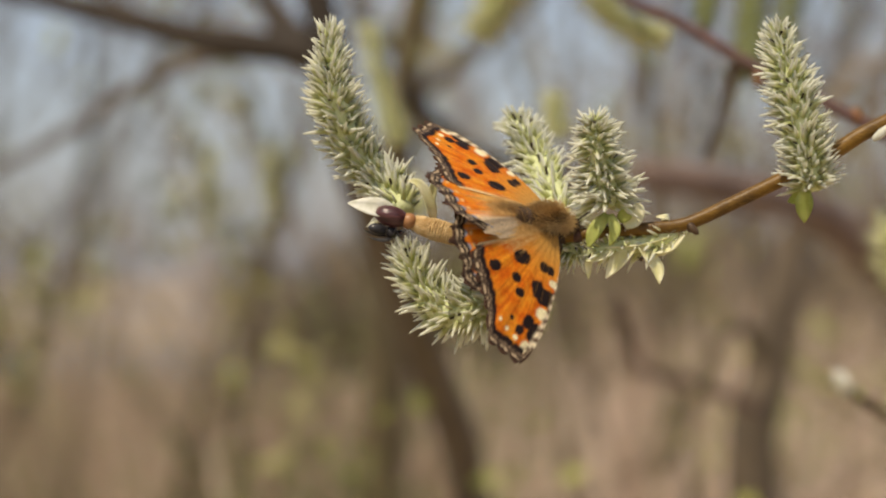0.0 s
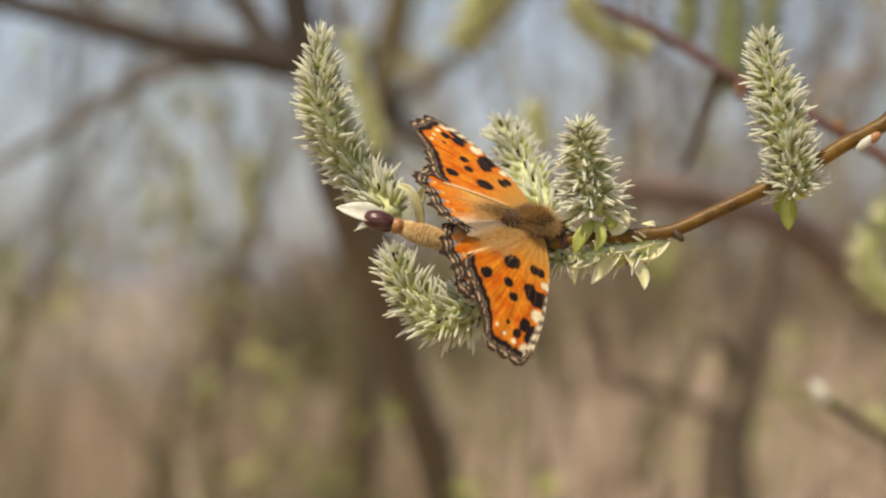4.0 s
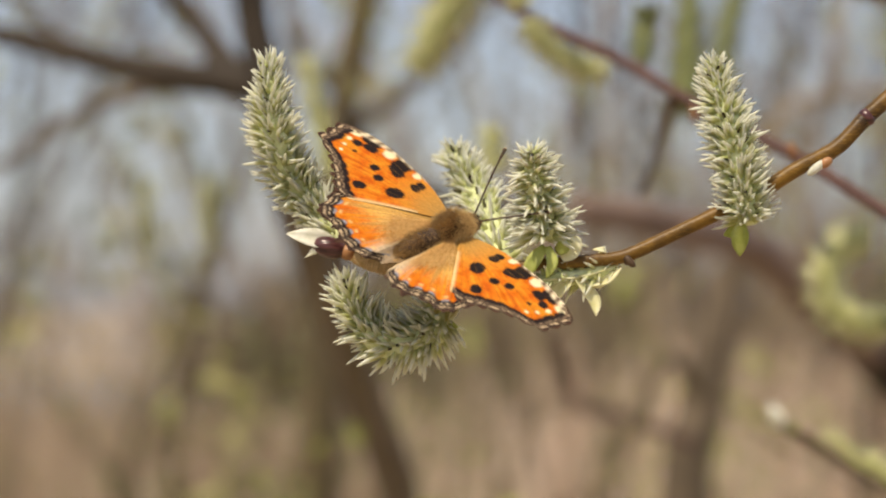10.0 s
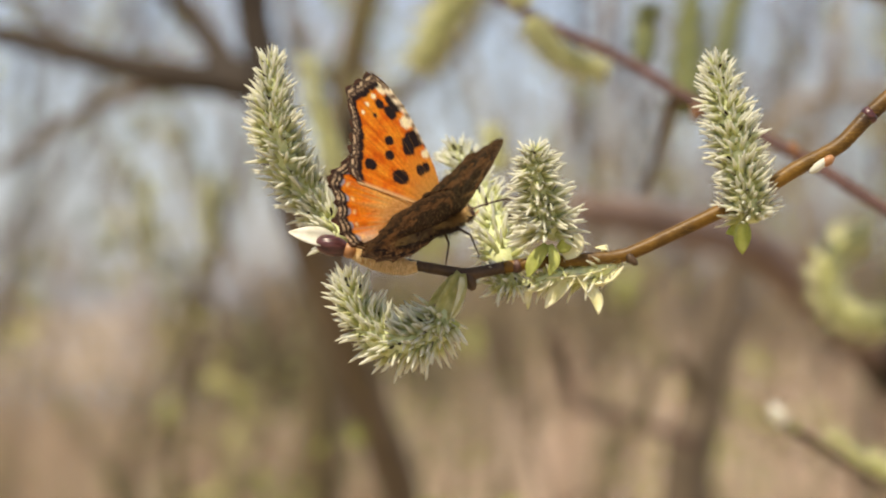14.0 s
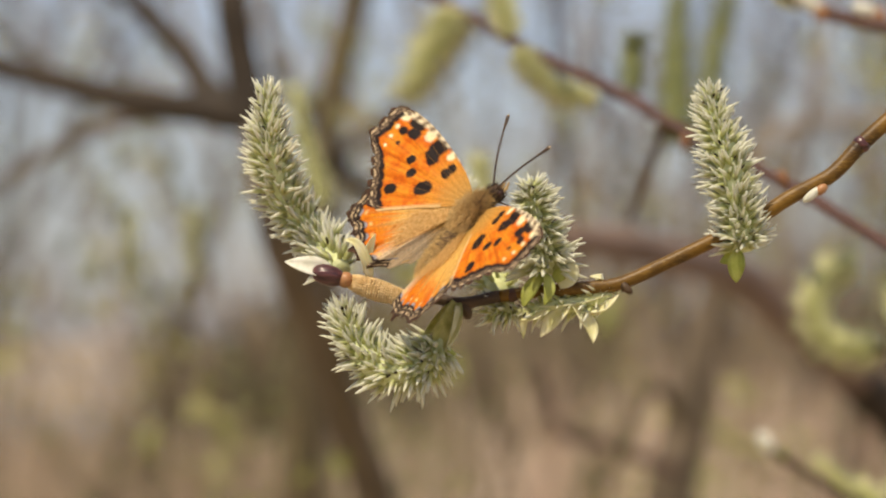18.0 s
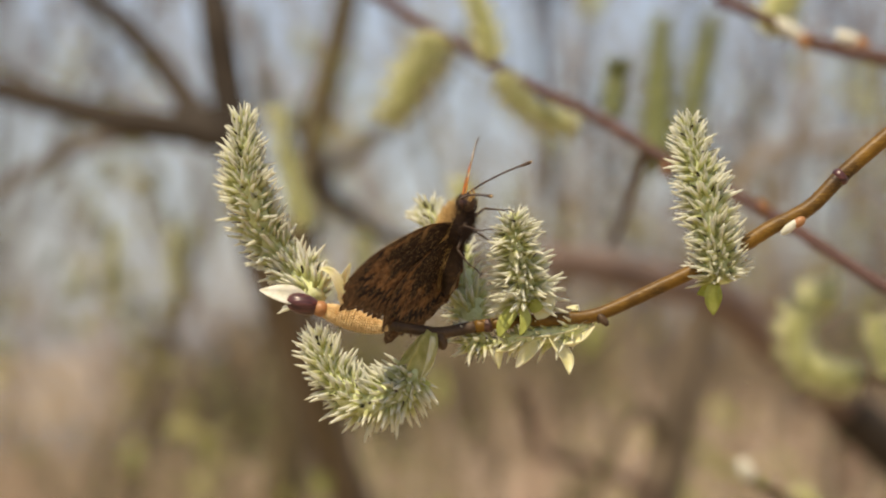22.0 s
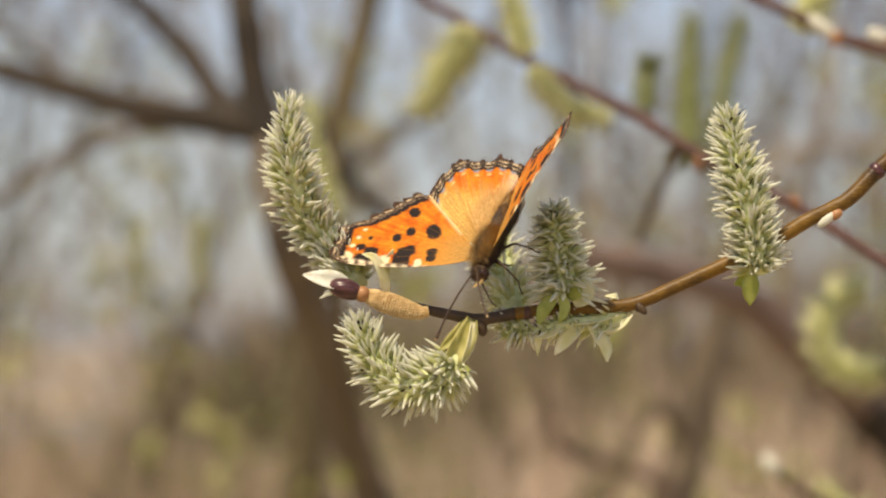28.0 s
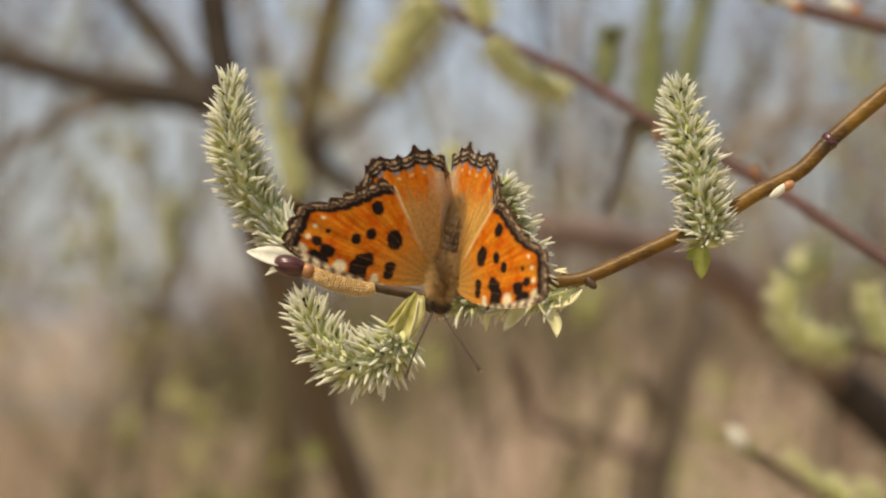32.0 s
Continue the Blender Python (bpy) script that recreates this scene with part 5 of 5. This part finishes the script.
def fur(centre, radii, count, length, seed, back=0.6, low=-0.4, high=2.0):
    rng = random.Random(seed)
    verts, faces = [], []
    while len(faces) < count:
        d = Vector((rng.gauss(0, 1), rng.gauss(0, 1), rng.gauss(0, 1))).normalized()
        if d.z < low or d.z > high:
            continue
        p = Vector(centre) + Vector((d.x * radii[0], d.y * radii[1], d.z * radii[2]))
        h = (d + Vector((-back, 0, 0)) + Vector((rng.uniform(-1, 1), rng.uniform(-1, 1), rng.uniform(-1, 1))) * 0.4).normalized()
        s = h.orthogonal().normalized() * 0.00006
        k = len(verts)
        verts += [p - s, p + s, p + h * length * rng.uniform(0.6, 1.3)]
        faces.append((k, k + 1, k + 2))
    return verts, faces


butterfly = thing("butterfly", (0, 0, 0), "orange and black tortoiseshell butterfly with scalloped wings", "butterfly")
v, f = ellipsoid((-1.5 * MM, 0, 0.2 * MM), (1, 0, 0), 9.5 * MM, 5.0 * MM, 20, 12, 0.75)
thorax = part("thorax", mesh_of("thorax", v, f, M_BODY), butterfly, "furry brown thorax")
part("fur", mesh_of("fur", *fur((-1.5 * MM, 0, 0.2 * MM), (4.4 * MM, 2.4 * MM, 2.4 * MM), 3600, 1.9 * MM, 3, low=0.05), M_FUR), thorax, "golden brown hairs")["kind"] = "stuff"
part("breast_fur", mesh_of("breast_fur", *fur((-1.5 * MM, 0, 0.2 * MM), (4.4 * MM, 2.4 * MM, 2.4 * MM), 2600, 1.5 * MM, 13, low=-1.1, high=0.08), M_DARKFUR), thorax, "dark brown hairs below")["kind"] = "stuff"
path = spline([(-5 * MM, 0, -0.1 * MM), (-9 * MM, 0, -0.5 * MM), (-13 * MM, 0, -1.1 * MM), (-17.5 * MM, 0, -1.6 * MM)], 40)
v, f = tube(path, lambda t: MM * (1.75 + 0.35 * math.sin(math.pi * min(1, t * 1.1))) * (1 - 0.75 * max(0, t - 0.55) / 0.45) * (1 + 0.05 * math.sin(t * 8 * 2 * math.pi)), 16)
abdomen = part("abdomen", mesh_of("abdomen", v, f, M_BELLY), butterfly, "tapering brown ringed abdomen")
part("fur", mesh_of("fur", *fur((-10 * MM, 0, -0.6 * MM), (6.5 * MM, 1.9 * MM, 1.9 * MM), 1800, 1.4 * MM, 4, 1.2, 0.0), M_FUR), abdomen, "golden brown hairs")["kind"] = "stuff"
part("belly_fur", mesh_of("belly_fur", *fur((-10 * MM, 0, -0.6 * MM), (6.5 * MM, 1.9 * MM, 1.9 * MM), 1400, 1.2 * MM, 14, 1.2, -1.1, 0.05), M_DARKFUR), abdomen, "dark brown hairs below")["kind"] = "stuff"
v, f = ellipsoid((4.4 * MM, 0, -0.4 * MM), (1, 0, -0.2), 3.2 * MM, 3.4 * MM, 16, 10, 0.8)
head = part("head", mesh_of("head", v, f, M_BODY), butterfly, "small furry brown head")
part("fur", mesh_of("fur", *fur((4.2 * MM, 0, -0.3 * MM), (1.5 * MM, 1.6 * MM, 1.6 * MM), 700, 0.9 * MM, 5, -0.3, -1.1), M_DARKFUR), head, "dark brown hairs")["kind"] = "stuff"
HORNS, HORN_ROOT = {}, {}
for s in (1, -1):
    v, f = ellipsoid((4.9 * MM, s * 1.25 * MM, -0.3 * MM), (0.4, s, 0), 1.3 * MM, 1.7 * MM, 14, 8, 0.8)
    part("eye", mesh_of("eye", v, f, M_EYE), head, "dark shining eye")
    v, f = tube(spline([(5.2 * MM, s * 0.5 * MM, -1.0 * MM), (6.6 * MM, s * 0.6 * MM, -1.0 * MM), (7.8 * MM, s * 0.5 * MM, -0.4 * MM)], 8), lambda t: 0.45 * MM * (1 - 0.75 * t), 8, 0.15)
    part("palp", mesh_of("palp", v, f, M_FUR), head, "furry brown palp")
    path = spline([(5.2 * MM, s * 0.7 * MM, 0.7 * MM), (9 * MM, s * 2.9 * MM, 1.6 * MM), (13 * MM, s * 5.2 * MM, 2.0 * MM), (17.4 * MM, s * 7.6 * MM, 2.0 * MM)], 48)
    v, f = tube(path, lambda t: MM * (0.19 * (1 + 0.12 * math.sin(t * 150)) + (0.20 * max(0, (t - 0.84) / 0.16) ** 0.8)), 8)
    HORN_ROOT[s] = path[0].copy()
    ant = part("antenna", mesh_of("antenna", shifted(v, path[0]), f, M_HORN), butterfly, "thin dark clubbed antenna")
    HORNS[s] = ant
    v, f = ellipsoid(path[-1] - path[0], path[-1] - path[-3], 0.7 * MM, 0.5 * MM, 8, 6)
    part("club_tip", mesh_of("club_tip", v, f, M_TIP), ant, "pale antenna tip")
    for x, reach, fwd in ((0.8, 5.2, 3.4), (-2.2, 5.0, -3.0)):
        hip = Vector((x * MM, s * 1.2 * MM, -1.7 * MM))
        knee = hip + Vector((fwd * 0.45 * MM, s * 2.6 * MM, -1.0 * MM))
        shin = knee + Vector((fwd * 0.4 * MM, s * 0.8 * MM, -3.6 * MM))
        foot = shin + Vector((fwd * 0.35 * MM, -s * 0.6 * MM, -2.2 * MM))
        leg = part("leg", mesh_of("leg", *tube(spline([hip, knee], 6), lambda t: MM * (0.36 - 0.14 * t), 8), M_HORN), butterfly, "thin dark brown leg")
        part("shin", mesh_of("shin", *tube(spline([knee, shin], 6), lambda t: MM * (0.22 - 0.07 * t), 8), M_HORN), leg)
        part("foot", mesh_of("foot", *tube(spline([shin, (shin + foot) / 2 + Vector((0.3 * MM, 0, 0)), foot], 6), lambda t: MM * 0.13, 6), M_HORN), leg)

WINGS = {}
for s, word in ((1, "left"), (-1, "right")):
    me = wing_mesh("forewing", FORE_EDGE, True, s, (0.2, 0.0), fore_teeth)
    WINGS["fore", s] = part("forewing", me, butterfly, word + " forewing, orange with black spots")
    me = wing_mesh("hindwing", HIND_EDGE, False, s, (0.2, -2.0), hind_teeth)
    WINGS["hind", s] = part("hindwing", me, butterfly, word + " hindwing, orange with a dark scalloped border")


def hairs_on_hindwing(s):
    """Long golden hairs that lie on the inner part of a hindwing."""
    rng = random.Random(9)
    verts, faces = [], []
    for _ in range(1100):
        deg = rng.triangular(-94, -52, -88)
        a = radians(deg)
        r = (15 - 0.16 * (deg + 94)) * rng.random() ** 0.8
        p = Vector(((r * math.sin(a) - 2.0) * MM, s * (r * math.cos(a) + 0.3) * MM, (0.12 + 0.5 * math.sin(math.pi * r / 30)) * MM))
        d = Vector((math.sin(a), s * math.cos(a) + rng.uniform(-0.12, 0.12), rng.uniform(0.02, 0.20)))
        k = len(verts)
        side = Vector((0, 0.00003, 0))
        verts += [p - side, p + side, p + d * rng.uniform(0.002, 0.0055)]
        faces.append((k, k + 1, k + 2))
    part("wing_fur", mesh_of("wing_fur", verts, faces, M_WINGFUR), WINGS["hind", s], "golden brown hairs")["kind"] = "stuff"


hairs_on_hindwing(1)
hairs_on_hindwing(-1)

# ---- fly ----
fly = thing("fly", (-0.02305, -0.00100, 1.30941), "small black fly with clear wings", "fly")
M_FLY = plain("black_fly", (0.008, 0.008, 0.010), (0.04, 0.038, 0.04), 2000, 0.35)
M_CLEAR = plain("smoky_clear_wing", (0.05, 0.05, 0.05), (0.12, 0.115, 0.11), 900, 0.45, 0.4)
part("abdomen", mesh_of("abdomen", *ellipsoid((-0.0022, 0, 0), (1, 0, 0), 0.0040, 0.0022), M_FLY), fly)
part("thorax", mesh_of("thorax", *ellipsoid((0.0005, 0, 0.0002), (1, 0, 0), 0.0026, 0.0022), M_FLY), fly)
part("head", mesh_of("head", *ellipsoid((0.0022, 0, 0), (0, 1, 0), 0.0019, 0.0014), M_EYE), fly)
for s in (1, -1):
    v, f = blade([(0.0006, s * 0.0006, 0.0010), (-0.0018, s * 0.0016, 0.0014), (-0.0044, s * 0.0022, 0.0013)], leaf_width(0.0018), (0, 0, 1), 0.00006)
    part("wing", mesh_of("wing", v, f, M_CLEAR), fly, "clear smoky wing")
    for x in (0.0012, 0.0002, -0.0008):
        v, f = tube(spline([(x, s * 0.0007, -0.0005), (x * 1.4, s * 0.0022, -0.0001), (x * 1.8, s * 0.0028, -0.0018)], 6), lambda t: 0.00013, 6)
        part("leg", mesh_of("leg", v, f, M_FLY), fly)


# ---- what moves ----
def motions():
    walk(butterfly, [
        (0, pose(0.00839, -0.00323, 1.31119, 55.9, 6.6, 38.1)),
        (1, pose(0.00840, -0.00328, 1.31120, 55.9, 6.5, 38.0)),
        (1.7, pose(0.00840, -0.00327, 1.31120, 55.9, 6.5, 38.1)),
        (1.9, pose(0.00862, 0.00158, 1.30960, 56.5, 10.7, 52.7)),
        (2, pose(0.00862, 0.00158, 1.30960, 56.5, 10.7, 52.7)),
        (2.1, pose(0.00862, 0.00158, 1.30960, 56.5, 10.7, 52.7)),
        (2.5, pose(0.00762, 0.00135, 1.31279, 58.9, -4.0, 47.3)),
        (2.75, pose(0.00820, -0.00247, 1.31185, 55.5, 7.4, 35.7)),
        (3, pose(0.00820, -0.00247, 1.31184, 55.5, 7.4, 35.7)),
        (6, pose(0.00808, -0.00272, 1.31155, 56.7, 5.4, 38.0)),
        (7, pose(0.00793, -0.00216, 1.31151, 56.2, 4.8, 37.5)),
        (7.5, pose(0.00794, -0.00217, 1.31151, 56.2, 4.8, 37.4)),
        (8, pose(0.00762, -0.00368, 1.31208, 66.8, 3.1, 39.4)),
        (8.22, pose(0.00762, -0.00369, 1.31208, 66.8, 3.1, 39.4)),
        (8.45, pose(0.00201, -0.00458, 1.31549, 55.5, -13.6, 43.7)),
        (8.5, pose(0.00201, -0.00459, 1.31549, 55.5, -13.6, 43.7)),
        (9, pose(0.00143, -0.00470, 1.31602, 56.0, -16.8, 45.3)),
        (10.2, pose(0.00143, -0.00463, 1.31602, 56.1, -16.8, 45.3)),
        (10.5, pose(0.00032, -0.00495, 1.31717, 31.2, -11.7, 42.6)),
        (11, pose(0.00032, -0.00494, 1.31716, 31.2, -11.8, 42.6)),
        (11.5, pose(0.00032, -0.00494, 1.31716, 31.2, -11.8, 42.6)),
        (11.8, pose(0.00025, -0.00174, 1.31806, 34.5, -18.4, 37.6)),
        (12, pose(0.00025, -0.00174, 1.31806, 34.5, -18.4, 37.6)),
        (13, pose(-0.00053, -0.00151, 1.31801, 31.1, -16.3, 40.6)),
        (14, pose(-0.00033, 0.00300, 1.31772, 23.7, -17.7, 42.0)),
        (15, pose(0.00044, 0.00245, 1.31950, 20.0, -13.3, 30.0)),
        (15.2, pose(-0.00033, 0.00300, 1.31772, 23.7, -17.7, 42.0)),
        (15.4, pose(0.00017, 0.00275, 1.32003, 32.7, -11.0, 24.2)),
        (15.5, pose(0.00017, 0.00275, 1.32003, 32.7, -11.0, 24.2)),
        (17.5, pose(0.00492, 0.00497, 1.32395, 48.0, -37.9, -10.2)),
        (18, pose(0.00597, -0.00779, 1.32465, 41.5, -46.9, -0.2)),
        (18.12, pose(0.00597, -0.00779, 1.32465, 41.5, -46.9, -0.2)),
        (18.35, pose(0.00770, 0.00265, 1.32843, 15.6, -58.3, 14.0)),
        (18.5, pose(0.00770, 0.00265, 1.32843, 15.6, -58.3, 14.0)),
        (19, pose(0.00835, -0.00526, 1.32813, 14.2, -62.7, 16.9)),
        (20, pose(0.00987, -0.00862, 1.32851, 12.7, -53.6, 23.4)),
        (20.5, pose(0.00987, -0.00862, 1.32851, 12.7, -53.6, 23.4)),
        (21, pose(0.00900, -0.00103, 1.32856, 43.7, -49.6, -19.1)),
        (21.5, pose(0.00900, -0.00103, 1.32856, 43.7, -49.6, -19.1)),
        (21.8, pose(0.00702, -0.00443, 1.32846, 45.1, -48.0, -72.0)),
        (22, pose(0.00702, -0.00443, 1.32846, 45.1, -48.0, -72.0)),
        (23, pose(0.00722, -0.00477, 1.32744, 54.8, -33.5, -99.3)),
        (23.5, pose(0.00744, -0.00592, 1.32785, 45.6, -11.6, -92.3)),
        (24, pose(0.00689, -0.00917, 1.32908, 34.3, -3.6, -103.5)),
        (24.5, pose(0.00487, -0.00559, 1.32687, 36.0, 3.0, -110.7)),
        (26.5, pose(0.00466, -0.01055, 1.32201, 25.8, 31.5, -104.3)),
        (27, pose(0.00463, -0.01056, 1.32202, 25.8, 31.5, -104.3)),
        (28, pose(0.00422, -0.00776, 1.31926, 26.7, 50.7, -119.5)),
        (28.2, pose(0.00422, -0.00776, 1.31926, 26.7, 50.7, -119.5)),
        (28.5, pose(0.00390, -0.00952, 1.31363, -116.5, 60.8, 121.6)),
        (29, pose(0.00464, -0.00957, 1.31124, -105.5, 71.0, 137.5)),
        (30, pose(0.00482, -0.00963, 1.30949, -116.4, 80.9, 138.7)),
        (31, pose(0.00645, -0.00961, 1.30864, -127.0, 81.8, 124.2)),
        (32, pose(0.00661, -0.00959, 1.30927, -129.1, 70.8, 121.2)),
    ])
    # degrees by which the left and right wings are raised, swept forward, the hindwings against the forewings, and the antennae raised and turned
    beats = [
        (0, -16.4, -15.6, -15.3, -9.7, 2.0, 13.1, 0, 0),
        (1, -16.4, -15.5, -15.2, -9.7, 2.0, 13.1, 0, 0),
        (1.7, -16.4, -15.5, -15.2, -9.7, 2.0, 13.1, 0, 0),
        (1.9, 68.8, 66.4, -15.7, -19.7, 15, -36.0, 0, 0),
        (2, 68.8, 66.4, -15.7, -19.7, 15, -36.0, 0, 0),
        (2.1, 68.8, 66.4, -15.7, -19.7, 15, -36.0, 0, 0),
        (2.5, 61.2, 62.1, -5.0, -12.6, 12.8, 9.3, 0, 0),
        (2.75, -12.7, -11.3, -11.2, -4.2, -2.6, 11.1, 0, 0),
        (3, -12.7, -11.3, -11.2, -4.2, -2.6, 11.1, 0, 0),
        (6, -12.5, -10.9, -11.5, -5.9, -0.4, 18.7, 0, 0),
        (7, -13.6, -12.0, -10.7, -5.9, -1.5, 17.4, 0, 0),
        (7.5, -13.6, -12.0, -10.7, -5.9, -1.5, 17.4, 0, 0),
        (8, -13.6, 9.3, -7.6, -8.9, 2.2, 9.9, 0, 0),
        (8.22, -13.6, 9.3, -7.6, -8.9, 2.2, 9.9, 2, 0),
        (8.45, -14.1, 23.0, 18.7, 17.7, -0.1, 2.9, 28, 0),
        (8.5, -14.1, 23.0, 18.7, 17.7, -0.1, 2.9, 34, 0),
        (9, -12.9, 23.7, 12.4, 11.6, -10.5, -1.9, 45, 0),
        (10.2, -12.9, 23.7, 12.4, 11.5, -10.5, -1.8, 45, 0),
        (10.5, 90.2, 90.2, -1.3, -1.9, 1.4, 3.5, 28, 0),
        (11, 90.2, 90.2, -1.3, -1.9, 1.4, 3.5, 10, 0),
        (11.5, 90.2, 90.2, -1.3, -1.9, 1.4, 3.5, 9, 0),
        (11.8, 80.6, 76.4, 1.6, 1.9, 10.6, 3.2, 9, 0),
        (12, 80.6, 76.4, 1.6, 1.9, 10.6, 3.2, 8, 0),
        (13, 80.7, 76.3, -0.1, 0.7, 6.0, 2.0, 7, 0),
        (14, 54.1, 58.0, 7.2, 2.6, -2.6, -0.6, 6, 0),
        (15, 37.1, 38.6, 7.9, 6.2, -7.4, -7.2, 5, 0),
        (15.2, 54.1, 58.0, 7.2, 2.6, -2.6, -0.6, 7, 0),
        (15.4, 41.1, 48.3, 8.6, -2.8, -9.5, -2.1, 9, 0),
        (15.5, 41.1, 48.3, 8.6, -2.8, -9.5, -2.1, 10, 0),
        (17.5, 20.7, 22.0, 15.7, 23.9, -1.0, -1.3, 10, 0),
        (18, 14.0, 20, 24.0, 19.3, -0.7, -19.9, 10, 0),
        (18.12, 14.0, 20, 24.0, 19.3, -0.7, -19.9, 4, 0),
        (18.35, 22.9, 34, 21.9, 19.0, -3.6, -7.4, -8, 0),
        (18.5, 22.9, 35, 21.9, 19.0, -3.6, -7.4, -15, 0),
        (19, 12.2, 42.3, 28.9, 12.7, -1.6, -18.8, -40, 0),
        (20, -0.3, 40.8, 36.0, 2.8, -9.3, -17.4, -55, 0),
        (20.5, -0.3, 40.8, 36.0, 2.8, -9.3, -17.4, -50, 0),
        (21, 22.3, 48.9, 18.6, 0.9, -14.6, -40.5, -45, 0),
        (21.5, 22.3, 48.9, 18.6, 0.9, -14.6, -40.5, -40, 0),
        (21.8, 24.4, 10.7, 10.5, 15.1, -4.4, -15.5, -45, 0),
        (22, 24.4, 10.7, 10.5, 15.1, -4.4, -15.5, -48, 0),
        (23, 34.8, 19.9, 17.1, 23.8, -2.7, 1.3, -52, 0),
        (23.5, 29.2, 26.4, 4.5, 5.0, -0.6, -1.6, -52, 0),
        (24, 17.9, 17.8, 15.1, 16.1, -12.9, -9.4, -50, 0),
        (24.5, 25.1, 26.5, 7.5, 12.6, -18.9, -9.5, -45, 0),
        (26.5, 21.7, 18.7, 21.0, 17.0, -15.0, -3.2, -35, 0),
        (27, 21.7, 18.7, 21.0, 17.0, -15.0, -3.2, -28, 0),
        (28, 19.8, 35.5, -9.8, 22.1, -17.0, -21.1, -15, 0),
        (28.2, 19.8, 35.5, -9.8, 22.1, -17.0, -21.1, -10, 0),
        (28.5, 45.4, 47.7, 12.8, 18.5, -17.8, -14.4, -2, 1),
        (29, 30.7, 51.6, 3.8, 14.7, -21.5, -4.8, 12, 1),
        (30, 42.9, 37.9, 17.9, 5.9, -21.2, -2.5, 13, 1),
        (31, 36.0, 34.8, 14.6, 3.7, -20.3, 1.4, 13, 9.5),
        (32, 38.0, 35.3, -0.5, 7.8, -15.7, 3.2, 14, 24),
    ]
    # degrees by which the antennae spread or close
    spread = {31: -18}
    for s in (1, -1):
        root = Matrix.Translation((0, s * 1.2 * MM, 0.0))
        fore, hind = [], []
        for t, raise_l, raise_r, sweep_l, sweep_r, drop_l, drop_r, horn, turn in beats:
            up, sweep, drop = (raise_l, sweep_l, drop_l) if s > 0 else (raise_r, sweep_r, drop_r)
            lift = root @ Matrix.Rotation(radians(s * up), 4, "X")
            fore.append((t, lift @ Matrix.Rotation(radians(-s * sweep), 4, "Z")))
            hind.append((t, lift @ Matrix.Rotation(radians(-s * (sweep + drop)), 4, "Z")))
        walk(WINGS["fore", s], fore)
        walk(WINGS["hind", s], hind)
        walk(HORNS[s], [(row[0], Matrix.Translation(HORN_ROOT[s]) @ Matrix.Rotation(radians(row[8] + s * spread.get(row[0], 0)), 4, "Z") @ Matrix.Rotation(radians(-row[7]), 4, "Y")) for row in beats])
    # the stout catkin sags once the butterfly climbs on it
    walk(leaning_catkin, [(0.0, pose(0, 0, 0)), (15.0, pose(0, 0, 0)), (17.5, pose(0.0005, 0, -0.0008)), (20.0, pose(0.0010, 0, -0.0012)), (22.0, pose(0.0015, 0, -0.0016)), (26.5, pose(0.0015, 0, -0.0020)), (32.0, pose(0.0015, 0, -0.0020))])
    rest = Vector((-0.02305, -0.00100, 1.30941))
    walk(fly, [
        (0.0, Matrix.Translation(rest) @ pose(0, 0, 0, 200, 10, 20)),
        (1.3, Matrix.Translation(rest) @ pose(0, 0, 0, 200, 10, 20)),
        (1.5, Matrix.Translation((-0.02399, -0.00800, 1.31013)) @ pose(0, 0, 0, 170, -20, 60)),
        (1.6, Matrix.Translation((-0.01412, -0.01200, 1.32711)) @ pose(0, 0, 0, 110, -30, 40)),
        (1.7, Matrix.Translation((0.00011, -0.01000, 1.33125)) @ pose(0, 0, 0, 60, -20, 10)),
        (1.9, Matrix.Translation((-0.00818, -0.02000, 1.31732)) @ pose(0, 0, 0, 30, -10, -40)),
        (2.0, Matrix.Translation((-0.01717, -0.02000, 1.31297)) @ pose(0, 0, 0, 20, -10, -60)),
        (2.2, Matrix.Translation((-0.16, -0.02, 1.34)) @ pose(0, 0, 0, 10, -10, -120)),
        (2.6, Matrix.Translation((-0.35, 0.40, 1.50)) @ pose(0, 0, 0, 0, -10, -170)),
        (3.2, Matrix.Translation(Vector((-0.30561, 0.90000, 1.46689)) + Vector((0, 0, 0.0062))) @ pose(0, 0, 0, 0, 10, -170)),
        (32.0, Matrix.Translation(Vector((-0.30561, 0.90000, 1.46689)) + Vector((0, 0, 0.0062))) @ pose(0, 0, 0, 0, 10, -170)),
    ])


motions()
